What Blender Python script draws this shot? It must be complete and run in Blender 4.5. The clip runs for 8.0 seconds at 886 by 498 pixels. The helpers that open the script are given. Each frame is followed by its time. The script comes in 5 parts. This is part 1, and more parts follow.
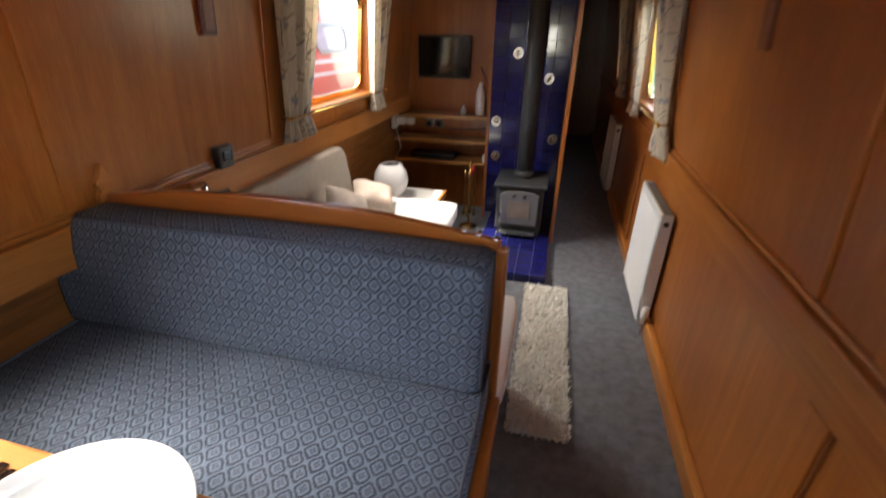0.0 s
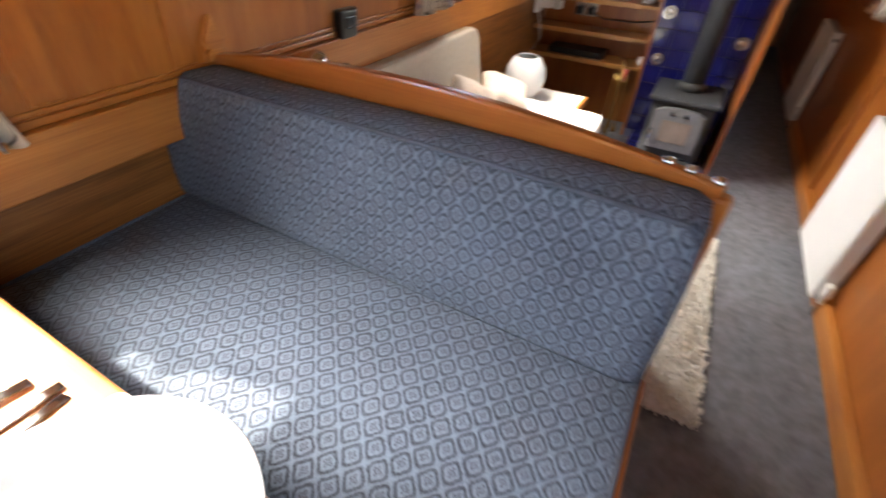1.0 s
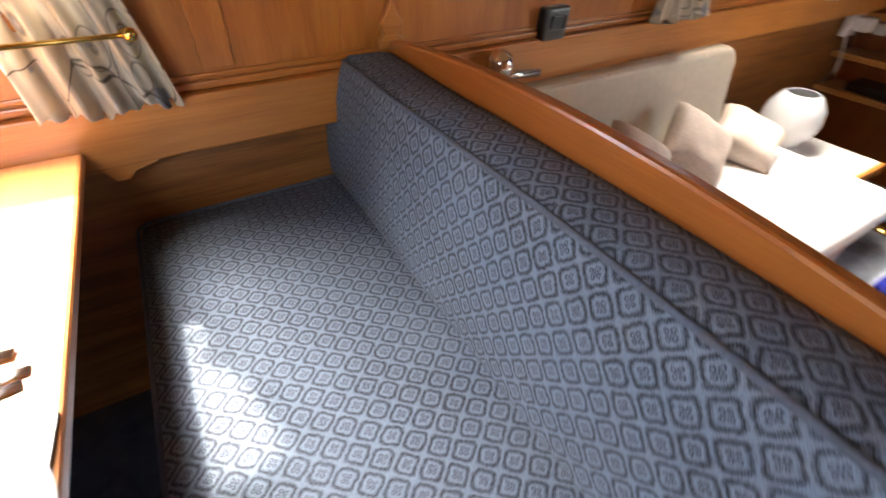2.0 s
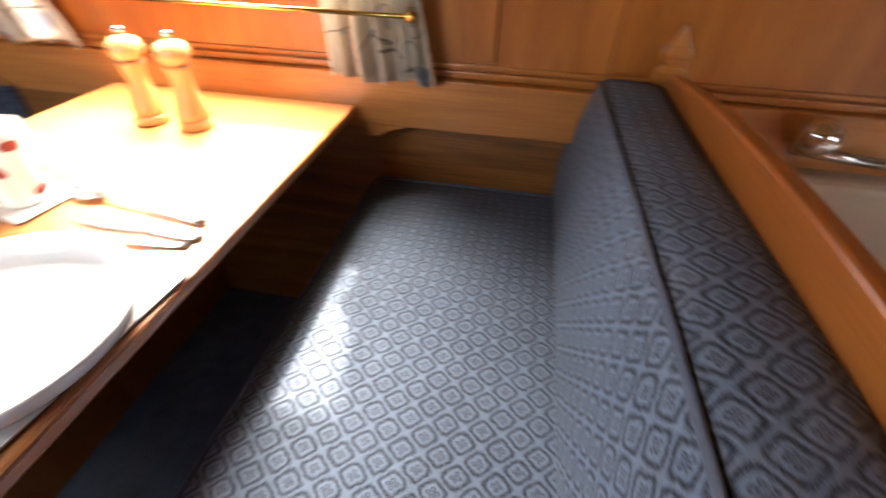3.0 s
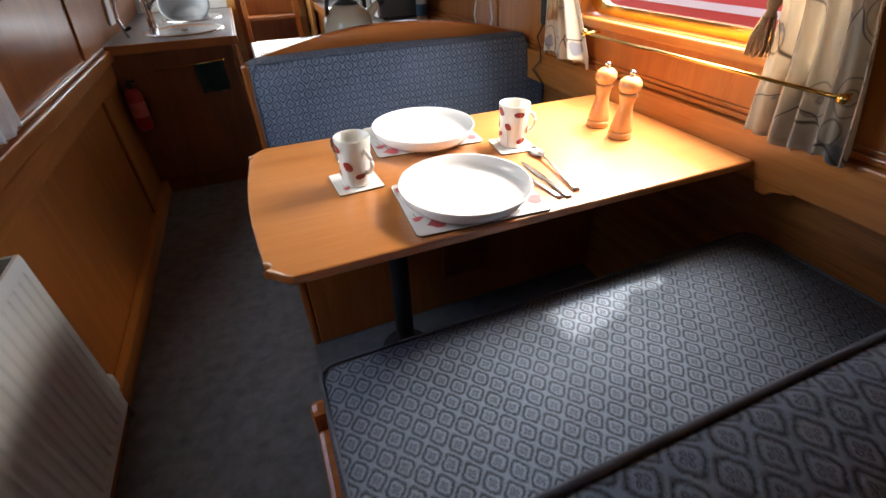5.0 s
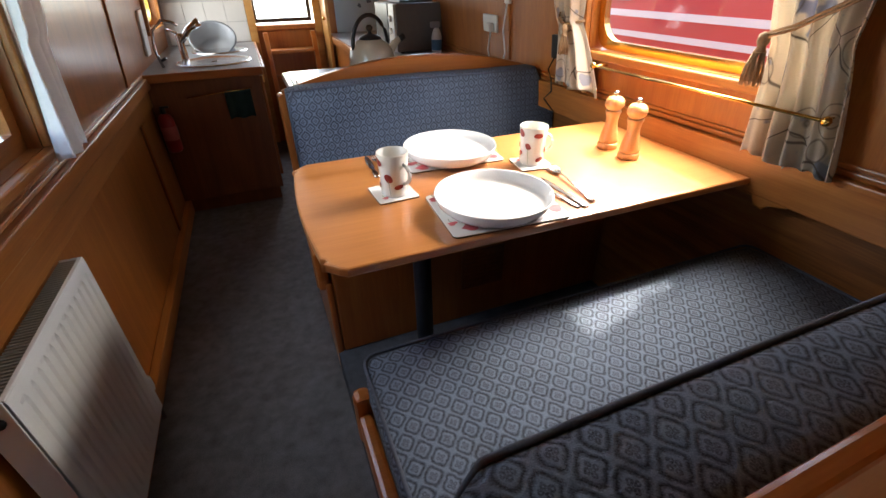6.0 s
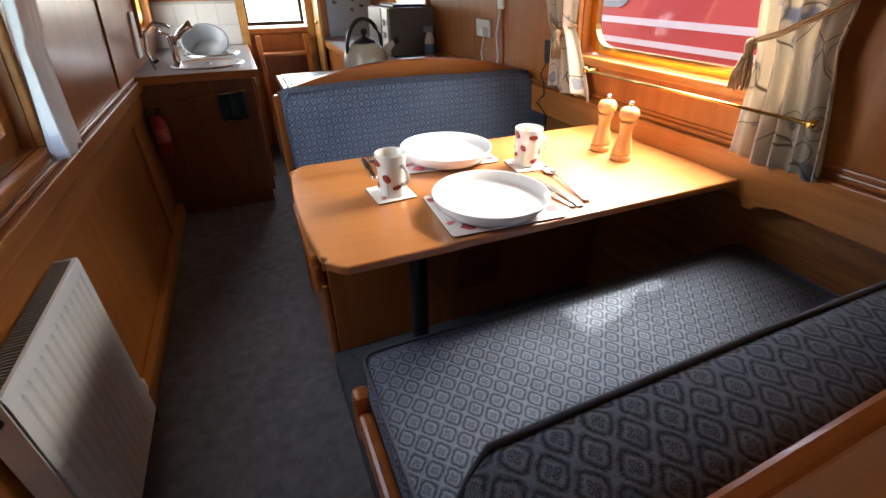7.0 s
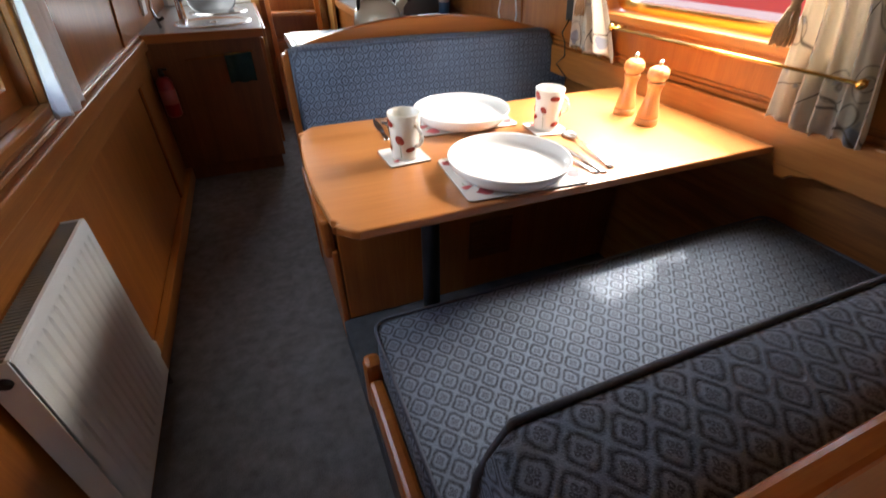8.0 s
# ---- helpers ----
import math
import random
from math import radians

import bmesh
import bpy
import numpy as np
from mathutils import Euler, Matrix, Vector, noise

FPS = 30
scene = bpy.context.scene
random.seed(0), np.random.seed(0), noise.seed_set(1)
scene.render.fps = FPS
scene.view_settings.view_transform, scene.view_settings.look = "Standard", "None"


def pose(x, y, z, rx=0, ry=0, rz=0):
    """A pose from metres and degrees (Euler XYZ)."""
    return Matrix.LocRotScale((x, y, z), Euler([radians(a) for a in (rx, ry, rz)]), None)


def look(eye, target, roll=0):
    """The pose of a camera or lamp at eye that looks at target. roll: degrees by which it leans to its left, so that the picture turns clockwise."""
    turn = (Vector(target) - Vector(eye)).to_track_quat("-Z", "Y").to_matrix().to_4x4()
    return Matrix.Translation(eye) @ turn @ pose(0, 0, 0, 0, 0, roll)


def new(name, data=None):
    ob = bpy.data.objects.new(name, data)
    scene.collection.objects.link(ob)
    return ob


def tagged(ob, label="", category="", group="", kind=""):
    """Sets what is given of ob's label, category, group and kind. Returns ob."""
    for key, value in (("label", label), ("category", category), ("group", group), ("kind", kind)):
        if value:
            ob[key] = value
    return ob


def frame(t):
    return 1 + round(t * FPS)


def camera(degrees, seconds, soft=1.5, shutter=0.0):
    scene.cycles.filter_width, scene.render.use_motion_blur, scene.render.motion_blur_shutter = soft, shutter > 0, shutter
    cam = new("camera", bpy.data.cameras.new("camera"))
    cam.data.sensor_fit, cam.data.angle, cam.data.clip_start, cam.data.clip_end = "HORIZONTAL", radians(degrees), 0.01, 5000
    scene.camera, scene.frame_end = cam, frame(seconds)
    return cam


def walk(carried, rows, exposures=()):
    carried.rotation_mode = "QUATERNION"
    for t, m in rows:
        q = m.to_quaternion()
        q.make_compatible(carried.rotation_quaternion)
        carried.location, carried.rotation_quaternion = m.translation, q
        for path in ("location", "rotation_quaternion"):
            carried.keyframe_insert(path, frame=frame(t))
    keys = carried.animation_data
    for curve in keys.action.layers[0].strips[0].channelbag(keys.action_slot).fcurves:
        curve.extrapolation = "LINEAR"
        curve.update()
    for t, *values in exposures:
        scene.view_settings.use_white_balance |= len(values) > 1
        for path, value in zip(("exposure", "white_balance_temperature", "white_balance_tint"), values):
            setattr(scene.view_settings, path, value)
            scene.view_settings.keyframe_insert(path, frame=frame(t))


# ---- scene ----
cam = camera(90.5, 8.0, shutter=0.5)
PATH = [
    (0, (1.198, -0.904, 1.384), (0.775, 0.842, 0.498), 0.8),
    (0.5, (1.101, -0.782, 1.314), (0.602, 0.787, 0.18), 1.3),
    (1, (1.017, -0.701, 1.282), (0.289, 0.676, 0.027), 2.6),
    (1.2, (0.981, -0.648, 1.277), (0.1, 0.616, 0.001), 2.5),
    (2.3, (0.962, -0.342, 1.238), (-0.452, 0.228, -0.066), 2.6),
    (2.5, (0.951, -0.285, 1.241), (-0.513, 0.084, -0.077), 3.6),
    (3, (0.932, -0.266, 1.217), (-0.608, -0.529, -0.031), 1.8),
    (3.5, (0.917, -0.16, 1.257), (-0.187, -1.208, -0.041), -2.7),
    (4, (1.006, -0.145, 1.268), (0.142, -1.406, -0.021), -4.5),
    (4.5, (1.051, -0.088, 1.286), (0.369, -1.493, 0.037), -4.6),
    (5, (1.088, -0.002, 1.316), (0.49, -1.513, 0.149), -1.6),
    (6.5, (1.219, 0.088, 1.328), (0.572, -1.495, 0.291), -0.5),
    (7, (1.218, 0.09, 1.325), (0.551, -1.481, 0.283), -0.4),
    (7.5, (1.226, 0.084, 1.319), (0.576, -1.497, 0.281), 0.1),
    (8, (1.218, 0.059, 1.295), (0.618, -1.461, 0.141), -0.3),
]
walk(cam, [(t, look(eye, target, roll)) for t, eye, target, roll in PATH],
     [(0.0, 4.1, 7250, 10), (0.5, 4.6, 7250, 10), (1.2, 4.9, 7250, 10), (2.5, 4.95, 7250, 10), (3.0, 4.75, 7250, 10), (3.5, 3.86, 7250, 10), (5.0, 3.8, 7250, 10), (8.0, 4.0, 7250, 10)])

# ---------------------------------------------------------------- world and light
world = bpy.data.worlds.new("sky")
scene.world = world
world.use_nodes = True
wn = world.node_tree
sky = wn.nodes.new("ShaderNodeTexSky")
sky.sky_type = "NISHITA"
sky.sun_disc = False
sky.sun_elevation = radians(55)
sky.sun_rotation = radians(250)
wn.links.new(sky.outputs["Color"], wn.nodes["Background"].inputs["Color"])
wn.nodes["Background"].inputs["Strength"].default_value = 0.11

sun_data = bpy.data.lights.new("sun", "SUN")
sun_data.energy, sun_data.angle, sun_data.color = 0.55, radians(2.0), (1.0, 0.95, 0.86)
sun = new("sun", sun_data)
sun.matrix_world = look((-4.7, -2.2, 7.4), (0, 0, 0))

# the sky's light in the upper half of the dinette window
sky_lamp = bpy.data.lights.new("window_skylight", "AREA")
sky_lamp.shape, sky_lamp.size, sky_lamp.size_y = "RECTANGLE", 0.62, 0.20
sky_lamp.energy, sky_lamp.color, sky_lamp.spread = 0.8, (1.0, 0.98, 0.95), radians(92)
lamp = new("window_skylight", sky_lamp)
lamp.matrix_world = Matrix.LocRotScale((0.012, -1.02, 1.54), (Matrix.Rotation(radians(-72), 3, "Z") @ Matrix.Rotation(radians(24), 3, "X")).to_quaternion(), None)

# the sky's light in the opening of the saloon window
saloon_sky = bpy.data.lights.new("saloon_skylight", "AREA")
saloon_sky.shape, saloon_sky.size, saloon_sky.size_y = "RECTANGLE", 0.70, 0.52
saloon_sky.energy, saloon_sky.color = 0.18, (1.0, 0.98, 0.95)
lamp2 = new("saloon_skylight", saloon_sky)
lamp2.matrix_world = look((1.785, 2.25, 1.30), (0.785, 2.05, 0.95))

# the sky's light in the upper half of the sofa window
sofa_sky = bpy.data.lights.new("sofa_skylight", "AREA")
sofa_sky.shape, sofa_sky.size, sofa_sky.size_y = "RECTANGLE", 0.76, 0.20
sofa_sky.energy, sofa_sky.color, sofa_sky.spread = 0.55, (1.0, 0.98, 0.95), radians(100)
lamp3 = new("sofa_skylight", sofa_sky)
lamp3.matrix_world = Matrix.LocRotScale((0.012, 1.45, 1.54), (Matrix.Rotation(radians(-90), 3, "Z") @ Matrix.Rotation(radians(40), 3, "X")).to_quaternion(), None)

# the sky's light in the upper half of the side hatch
hatch_sky = bpy.data.lights.new("hatch_skylight", "AREA")
hatch_sky.shape, hatch_sky.size, hatch_sky.size_y = "RECTANGLE", 0.56, 0.22
hatch_sky.energy, hatch_sky.color, hatch_sky.spread = 0.15, (0.93, 0.97, 1.0), radians(100)
lamp4 = new("hatch_skylight", hatch_sky)
lamp4.matrix_world = Matrix.LocRotScale((1.70, -1.12, 1.58), (Matrix.Rotation(radians(90), 3, "Z") @ Matrix.Rotation(radians(45), 3, "X")).to_quaternion(), None)

# the sky's light in the rear hatch, and in the galley window
stern_sky = bpy.data.lights.new("stern_skylight", "AREA")
stern_sky.shape, stern_sky.size, stern_sky.size_y = "RECTANGLE", 0.42, 0.44
stern_sky.energy, stern_sky.color, stern_sky.spread = 0.3, (0.93, 0.97, 1.0), radians(130)
lamp5 = new("stern_skylight", stern_sky)
lamp5.matrix_world = look((0.865, -4.46, 1.28), (0.865, -3.4, 1.05))
galley_sky = bpy.data.lights.new("galley_skylight", "AREA")
galley_sky.shape, galley_sky.size, galley_sky.size_y = "RECTANGLE", 0.46, 0.46
galley_sky.energy, galley_sky.color, galley_sky.spread = 0.3, (0.93, 0.97, 1.0), radians(140)
lamp6 = new("galley_skylight", galley_sky)
lamp6.matrix_world = look((1.76, -3.83, 1.34), (1.3, -3.95, 1.0))


# ---------------------------------------------------------------- materials
def mat_new(name):
    m = bpy.data.materials.new(name)
    m.use_nodes = True
    nt = m.node_tree
    return m, nt, nt.nodes["Principled BSDF"]


def nd(nt, kind, **inputs):
    n = nt.nodes.new(kind)
    for k, v in inputs.items():
        n.inputs[k.replace("_", " ")].default_value = v
    return n


def ramp(nt, fac, stops):
    r = nt.nodes.new("ShaderNodeValToRGB")
    e = r.color_ramp.elements
    while len(e) < len(stops):
        e.new(0.5)
    for el, (p, c) in zip(e, stops):
        el.position, el.color = p, (*c, 1)
    nt.links.new(fac, r.inputs["Fac"])
    return r.outputs["Color"]


def bump(nt, height, bsdf, strength=0.2, distance=0.002):
    b = nd(nt, "ShaderNodeBump", Strength=strength, Distance=distance)
    nt.links.new(height, b.inputs["Height"])
    nt.links.new(b.outputs["Normal"], bsdf.inputs["Normal"])


def coords(nt, scale=(1, 1, 1), kind="Object", shift=True):
    tc = nt.nodes.new("ShaderNodeTexCoord")
    mp = nt.nodes.new("ShaderNodeMapping")
    mp.inputs["Scale"].default_value = scale
    nt.links.new(tc.outputs[kind], mp.inputs["Vector"])
    if shift:
        oi = nt.nodes.new("ShaderNodeObjectInfo")
        mu = nt.nodes.new("ShaderNodeMath")
        mu.operation = "MULTIPLY"
        mu.inputs[1].default_value = 13.7
        nt.links.new(oi.outputs["Random"], mu.inputs[0])
        cb = nt.nodes.new("ShaderNodeCombineXYZ")
        for a in "XYZ":
            nt.links.new(mu.outputs[0], cb.inputs[a])
        nt.links.new(cb.outputs[0], mp.inputs["Location"])
    return mp.outputs["Vector"]


def wood(name, dark, mid, light, axis="z", rough=0.32, grain=1.0, coat=0.25, sheen=0.2):
    """Varnished wood with long figure along one axis, fine pores and cloudy tone changes."""
    m, nt, b = mat_new(name)
    stretch = {"x": (0.9, 14, 14), "y": (14, 0.9, 14), "z": (14, 14, 0.9)}[axis]
    fine = {"x": (6, 260, 260), "y": (260, 6, 260), "z": (260, 260, 6)}[axis]
    v = coords(nt, stretch)
    n1 = nd(nt, "ShaderNodeTexNoise", Scale=1.1 * grain, Detail=6.0, Roughness=0.62, Distortion=1.1)
    nt.links.new(v, n1.inputs["Vector"])
    v2 = coords(nt, fine)
    n2 = nd(nt, "ShaderNodeTexNoise", Scale=1.0, Detail=3.0, Roughness=0.6)
    nt.links.new(v2, n2.inputs["Vector"])
    n3 = nd(nt, "ShaderNodeTexNoise", Scale=2.3, Detail=2.0)
    nt.links.new(coords(nt), n3.inputs["Vector"])
    mix = nd(nt, "ShaderNodeMix", Factor=0.36)
    nt.links.new(n1.outputs["Fac"], mix.inputs[2])
    nt.links.new(n2.outputs["Fac"], mix.inputs[3])
    mix2 = nd(nt, "ShaderNodeMix", Factor=0.3)
    nt.links.new(mix.outputs[0], mix2.inputs[2])
    nt.links.new(n3.outputs["Fac"], mix2.inputs[3])
    col = ramp(nt, mix2.outputs[0], [(0.36, dark), (0.5, mid), (0.64, light)])
    nt.links.new(col, b.inputs["Base Color"])
    b.inputs["Roughness"].default_value = rough
    b.inputs["Coat Weight"].default_value = coat
    b.inputs["Coat Roughness"].default_value = sheen
    bump(nt, n2.outputs["Fac"], b, 0.14, 0.001)
    return m


WALL_V = wood("varnished_panel_wood", (0.24, 0.066, 0.0105), (0.33, 0.10, 0.017), (0.42, 0.145, 0.029), "z", 0.34)
WALL_H = wood("varnished_rail_wood", (0.24, 0.07, 0.012), (0.34, 0.11, 0.02), (0.44, 0.16, 0.034), "y", 0.34)
OAK_Y = wood("light_oak_along", (0.28, 0.088, 0.016), (0.40, 0.14, 0.028), (0.51, 0.205, 0.048), "y", 0.35, 1.0)
OAK_X = wood("light_oak_across", (0.36, 0.15, 0.034), (0.47, 0.22, 0.06), (0.57, 0.30, 0.095), "x", 0.3, 0.9)
LINING = wood("oak_lining", (0.12, 0.037, 0.007), (0.25, 0.088, 0.019), (0.37, 0.15, 0.038), "y", 0.4, 1.8)
RED_X = wood("reddish_cap_wood", (0.28, 0.075, 0.014), (0.38, 0.115, 0.022), (0.46, 0.16, 0.035), "x", 0.3, 0.7, 0.4)
RED_Z = wood("reddish_post_wood", (0.28, 0.075, 0.014), (0.38, 0.115, 0.022), (0.46, 0.16, 0.035), "z", 0.3, 0.7, 0.4)
TABLE = wood("table_wood", (0.41, 0.135, 0.030), (0.50, 0.188, 0.052), (0.59, 0.25, 0.085), "x", 0.3, 0.7, 1.0, 0.3)
BEECH = wood("turned_beech", (0.50, 0.22, 0.07), (0.58, 0.28, 0.10), (0.66, 0.35, 0.14), "z", 0.3, 0.6, 0.4)
DARK_V = wood("dark_panel_wood", (0.12, 0.032, 0.008), (0.17, 0.05, 0.012), (0.23, 0.075, 0.02), "z", 0.4)


def fabric(name, light, dark, pitch=0.04):
    """Woven upholstery: a trellis of rounded diamonds with a small flower in each, and a fine weave."""
    m, nt, b = mat_new(name)
    tc = nt.nodes.new("ShaderNodeTexCoord")
    sep = nt.nodes.new("ShaderNodeSeparateXYZ")
    wob = nd(nt, "ShaderNodeTexNoise", Scale=90.0, Detail=2.0)
    nt.links.new(tc.outputs["UV"], wob.inputs["Vector"])
    add = nt.nodes.new("ShaderNodeVectorMath")
    add.operation = "MULTIPLY_ADD"
    add.inputs[1].default_value = (0.006, 0.006, 0)
    nt.links.new(wob.outputs["Color"], add.inputs[0])
    nt.links.new(tc.outputs["UV"], add.inputs[2])
    nt.links.new(add.outputs[0], sep.inputs[0])

    def ma(op, a, bb=None, c=None):
        n = nt.nodes.new("ShaderNodeMath")
        n.operation = op
        for i, v in enumerate((a, bb, c)):
            if v is None:
                continue
            if isinstance(v, (int, float)):
                n.inputs[i].default_value = v
            else:
                nt.links.new(v, n.inputs[i])
        return n.outputs[0]

    px, py = pitch, pitch * 1.12
    a = ma("ADD", ma("DIVIDE", sep.outputs["X"], px), ma("DIVIDE", sep.outputs["Y"], py))
    c = ma("SUBTRACT", ma("DIVIDE", sep.outputs["X"], px), ma("DIVIDE", sep.outputs["Y"], py))
    fa = ma("ABSOLUTE", ma("SUBTRACT", ma("FRACT", a), 0.5))
    fc = ma("ABSOLUTE", ma("SUBTRACT", ma("FRACT", c), 0.5))
    r = ma("POWER", ma("ADD", ma("POWER", fa, 4.5), ma("POWER", fc, 4.5)), 1 / 4.5)
    ring = ma("SUBTRACT", 1.0, ma("SMOOTH_MIN", ma("DIVIDE", ma("ABSOLUTE", ma("SUBTRACT", r, 0.375)), 0.125), 1.0, 0.15))
    r2 = ma("SQRT", ma("ADD", ma("POWER", fa, 2.0), ma("POWER", fc, 2.0)))
    pa, pc = ma("SUBTRACT", fa, 0.10), ma("SUBTRACT", fc, 0.10)
    rp = ma("SQRT", ma("ADD", ma("MULTIPLY", pa, pa), ma("MULTIPLY", pc, pc)))
    petal = ma("MULTIPLY", ma("LESS_THAN", ma("ABSOLUTE", ma("SUBTRACT", rp, 0.062)), 0.034), 0.62)
    dot = ma("MULTIPLY", ma("LESS_THAN", r2, 0.035), 0.6)
    pat = ma("MAXIMUM", ma("MAXIMUM", ring, petal), dot)
    weave = nd(nt, "ShaderNodeTexNoise", Scale=600.0, Detail=3.0)
    nt.links.new(tc.outputs["UV"], weave.inputs["Vector"])
    blotch = nd(nt, "ShaderNodeTexNoise", Scale=6.0, Detail=3.0)
    nt.links.new(tc.outputs["UV"], blotch.inputs["Vector"])
    rib = ma("MULTIPLY", ma("SINE", ma("MULTIPLY", ma("ADD", sep.outputs["X"], sep.outputs["Y"]), 2 * math.pi / 0.0034)), 0.10)
    clump = nd(nt, "ShaderNodeTexNoise", Scale=230.0, Detail=2.0)
    nt.links.new(tc.outputs["UV"], clump.inputs["Vector"])
    grain = ma("ADD", rib, ma("MULTIPLY", ma("SUBTRACT", clump.outputs["Fac"], 0.5), 0.9))
    w = ma("ADD", ma("ADD", ma("MULTIPLY", pat, 0.92), grain), ma("ADD", ma("MULTIPLY", ma("SUBTRACT", weave.outputs["Fac"], 0.5), 1.3), ma("MULTIPLY", ma("SUBTRACT", blotch.outputs["Fac"], 0.5), 0.4)))
    col = ramp(nt, w, [(0.0, light), (1.0, dark)])
    nt.links.new(col, b.inputs["Base Color"])
    b.inputs["Roughness"].default_value = 0.85
    b.inputs["Sheen Weight"].default_value = 0.04
    b.inputs["Sheen Roughness"].default_value = 0.4
    bump(nt, ma("SUBTRACT", weave.outputs["Fac"], pat), b, 0.45, 0.003)
    return m


FABRIC = fabric("blue_patterned_upholstery", (0.138, 0.176, 0.243), (0.007, 0.010, 0.019), 0.0455)


def plain(name, color, rough=0.6, metal=0.0, noise_scale=30.0, vary=0.12, bump_s=0.1, bump_d=0.001, coat=0.0, detail=4.0):
    m, nt, b = mat_new(name)
    n = nd(nt, "ShaderNodeTexNoise", Scale=noise_scale, Detail=detail)
    nt.links.new(coords(nt), n.inputs["Vector"])
    n2 = nd(nt, "ShaderNodeTexNoise", Scale=noise_scale * 0.08, Detail=3.0)
    nt.links.new(coords(nt), n2.inputs["Vector"])
    mx = nd(nt, "ShaderNodeMix", Factor=0.5)
    nt.links.new(n.outputs["Fac"], mx.inputs[2])
    nt.links.new(n2.outputs["Fac"], mx.inputs[3])
    lo = tuple(max(0.0, c * (1 - vary)) for c in color)
    hi = tuple(min(1.0, c * (1 + vary)) for c in color)
    nt.links.new(ramp(nt, mx.outputs[0], [(0.3, lo), (0.7, hi)]), b.inputs["Base Color"])
    b.inputs["Roughness"].default_value = rough
    b.inputs["Metallic"].default_value = metal
    b.inputs["Coat Weight"].default_value = coat
    if bump_s:
        bump(nt, n.outputs["Fac"], b, bump_s, bump_d)
    return m


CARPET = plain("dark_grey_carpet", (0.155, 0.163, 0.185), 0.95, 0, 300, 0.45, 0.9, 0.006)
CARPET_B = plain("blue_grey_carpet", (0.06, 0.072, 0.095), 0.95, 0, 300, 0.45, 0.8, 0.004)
PIPING = plain("navy_piping", (0.07, 0.085, 0.12), 0.85, 0, 300, 0.3, 0.3)
WHITE_ENAMEL = plain("white_enamel", (0.72, 0.72, 0.70), 0.32, 0, 12, 0.03, 0.02)
GRILLE = plain("grey_grille", (0.25, 0.24, 0.22), 0.5, 0, 20, 0.1)
CERAMIC = plain("white_ceramic", (0.80, 0.80, 0.79), 0.12, 0, 10, 0.02, 0.0, coat=0.5)
PLASTIC_W = plain("white_plastic", (0.74, 0.73, 0.70), 0.35, 0, 20, 0.04, 0.03)
PLASTIC_K = plain("black_plastic", (0.012, 0.012, 0.013), 0.35, 0, 30, 0.3, 0.05)
STEEL = plain("stainless_steel", (0.62, 0.62, 0.62), 0.22, 1.0, 60, 0.08, 0.03)
CHROME = plain("chrome", (0.75, 0.75, 0.76), 0.08, 1.0, 20, 0.03, 0.0)
BRASS = plain("polished_brass", (0.72, 0.47, 0.14), 0.2, 1.0, 40, 0.12, 0.03)
IRON = plain("grey_iron", (0.045, 0.048, 0.05), 0.6, 0.2, 160, 0.3, 0.3)
CREAM = plain("cream_upholstery", (0.52, 0.45, 0.35), 0.9, 0, 500, 0.12, 0.4, 0.001)
WHITE_CLOTH = plain("white_cotton", (0.78, 0.77, 0.74), 0.9, 0, 500, 0.05, 0.3, 0.001)
RUBBER = plain("dark_steel_tube", (0.05, 0.055, 0.065), 0.4, 0.6, 50, 0.2, 0.05)
# unseen ceiling, darkened to a wood tone so less light bounces down
CEIL = plain("unseen_ceiling_wood_tone", (0.34, 0.19, 0.07), 0.6, 0, 8, 0.05, 0.05)


# ---------------------------------------------------------------- builders
ORIGIN = {}


def thing(name, label, category, at=(0, 0, 0), group="", kind=""):
    e = new(name)
    e.location = at
    e.empty_display_size = 0.05
    ORIGIN[e.name] = Vector(at)
    return tagged(e, label, category, group, kind)


def box_uv(bm):
    uv = bm.loops.layers.uv.verify()
    for f in bm.faces:
        n = f.normal
        ax = max(range(3), key=lambda i: abs(n[i]))
        for lp in f.loops:
            c = lp.vert.co
            lp[uv].uv = ((c.y, c.z), (c.x, c.z), (c.x, c.y))[ax]


def part(name, bm, material, parent=None, label="", smooth=False):
    """Links a bmesh in world coordinates as one mesh object, under a thing or part if given."""
    bm.normal_update()
    box_uv(bm)
    me = bpy.data.meshes.new(name)
    o = ORIGIN.get(parent.name, Vector()) if parent else Vector()
    bmesh.ops.translate(bm, vec=-o, verts=bm.verts)
    if smooth:
        for f in bm.faces:
            f.smooth = True
    bm.to_mesh(me)
    bm.free()
    for mm in material if isinstance(material, (list, tuple)) else [material]:
        me.materials.append(mm)
    ob = new(name, me)
    ORIGIN[ob.name] = o
    if parent:
        ob.parent = parent
    return tagged(ob, label)


def lean_l(bm, base=0.93, k=0.09):
    for v in bm.verts:
        v.co.x += max(0.0, v.co.z - base) * k
    return bm


def lean_r(bm, base=0.83, k=0.09):
    for v in bm.verts:
        v.co.x -= max(0.0, v.co.z - base) * k
    return bm


def add_box(bm, lo, hi, bevel=0.0, seg=2):
    r = bmesh.ops.create_cube(bm, size=1.0)
    for v in r["verts"]:
        v.co = Vector([(lo[i] + hi[i]) / 2 + v.co[i] * (hi[i] - lo[i]) for i in range(3)])
    if bevel:
        es = list({e for v in r["verts"] for e in v.link_edges})
        bmesh.ops.bevel(bm, geom=es, offset=bevel, segments=seg, profile=0.5, affect="EDGES")
    return bm


def box(lo, hi, bevel=0.0, seg=2):
    return add_box(bmesh.new(), lo, hi, bevel, seg)


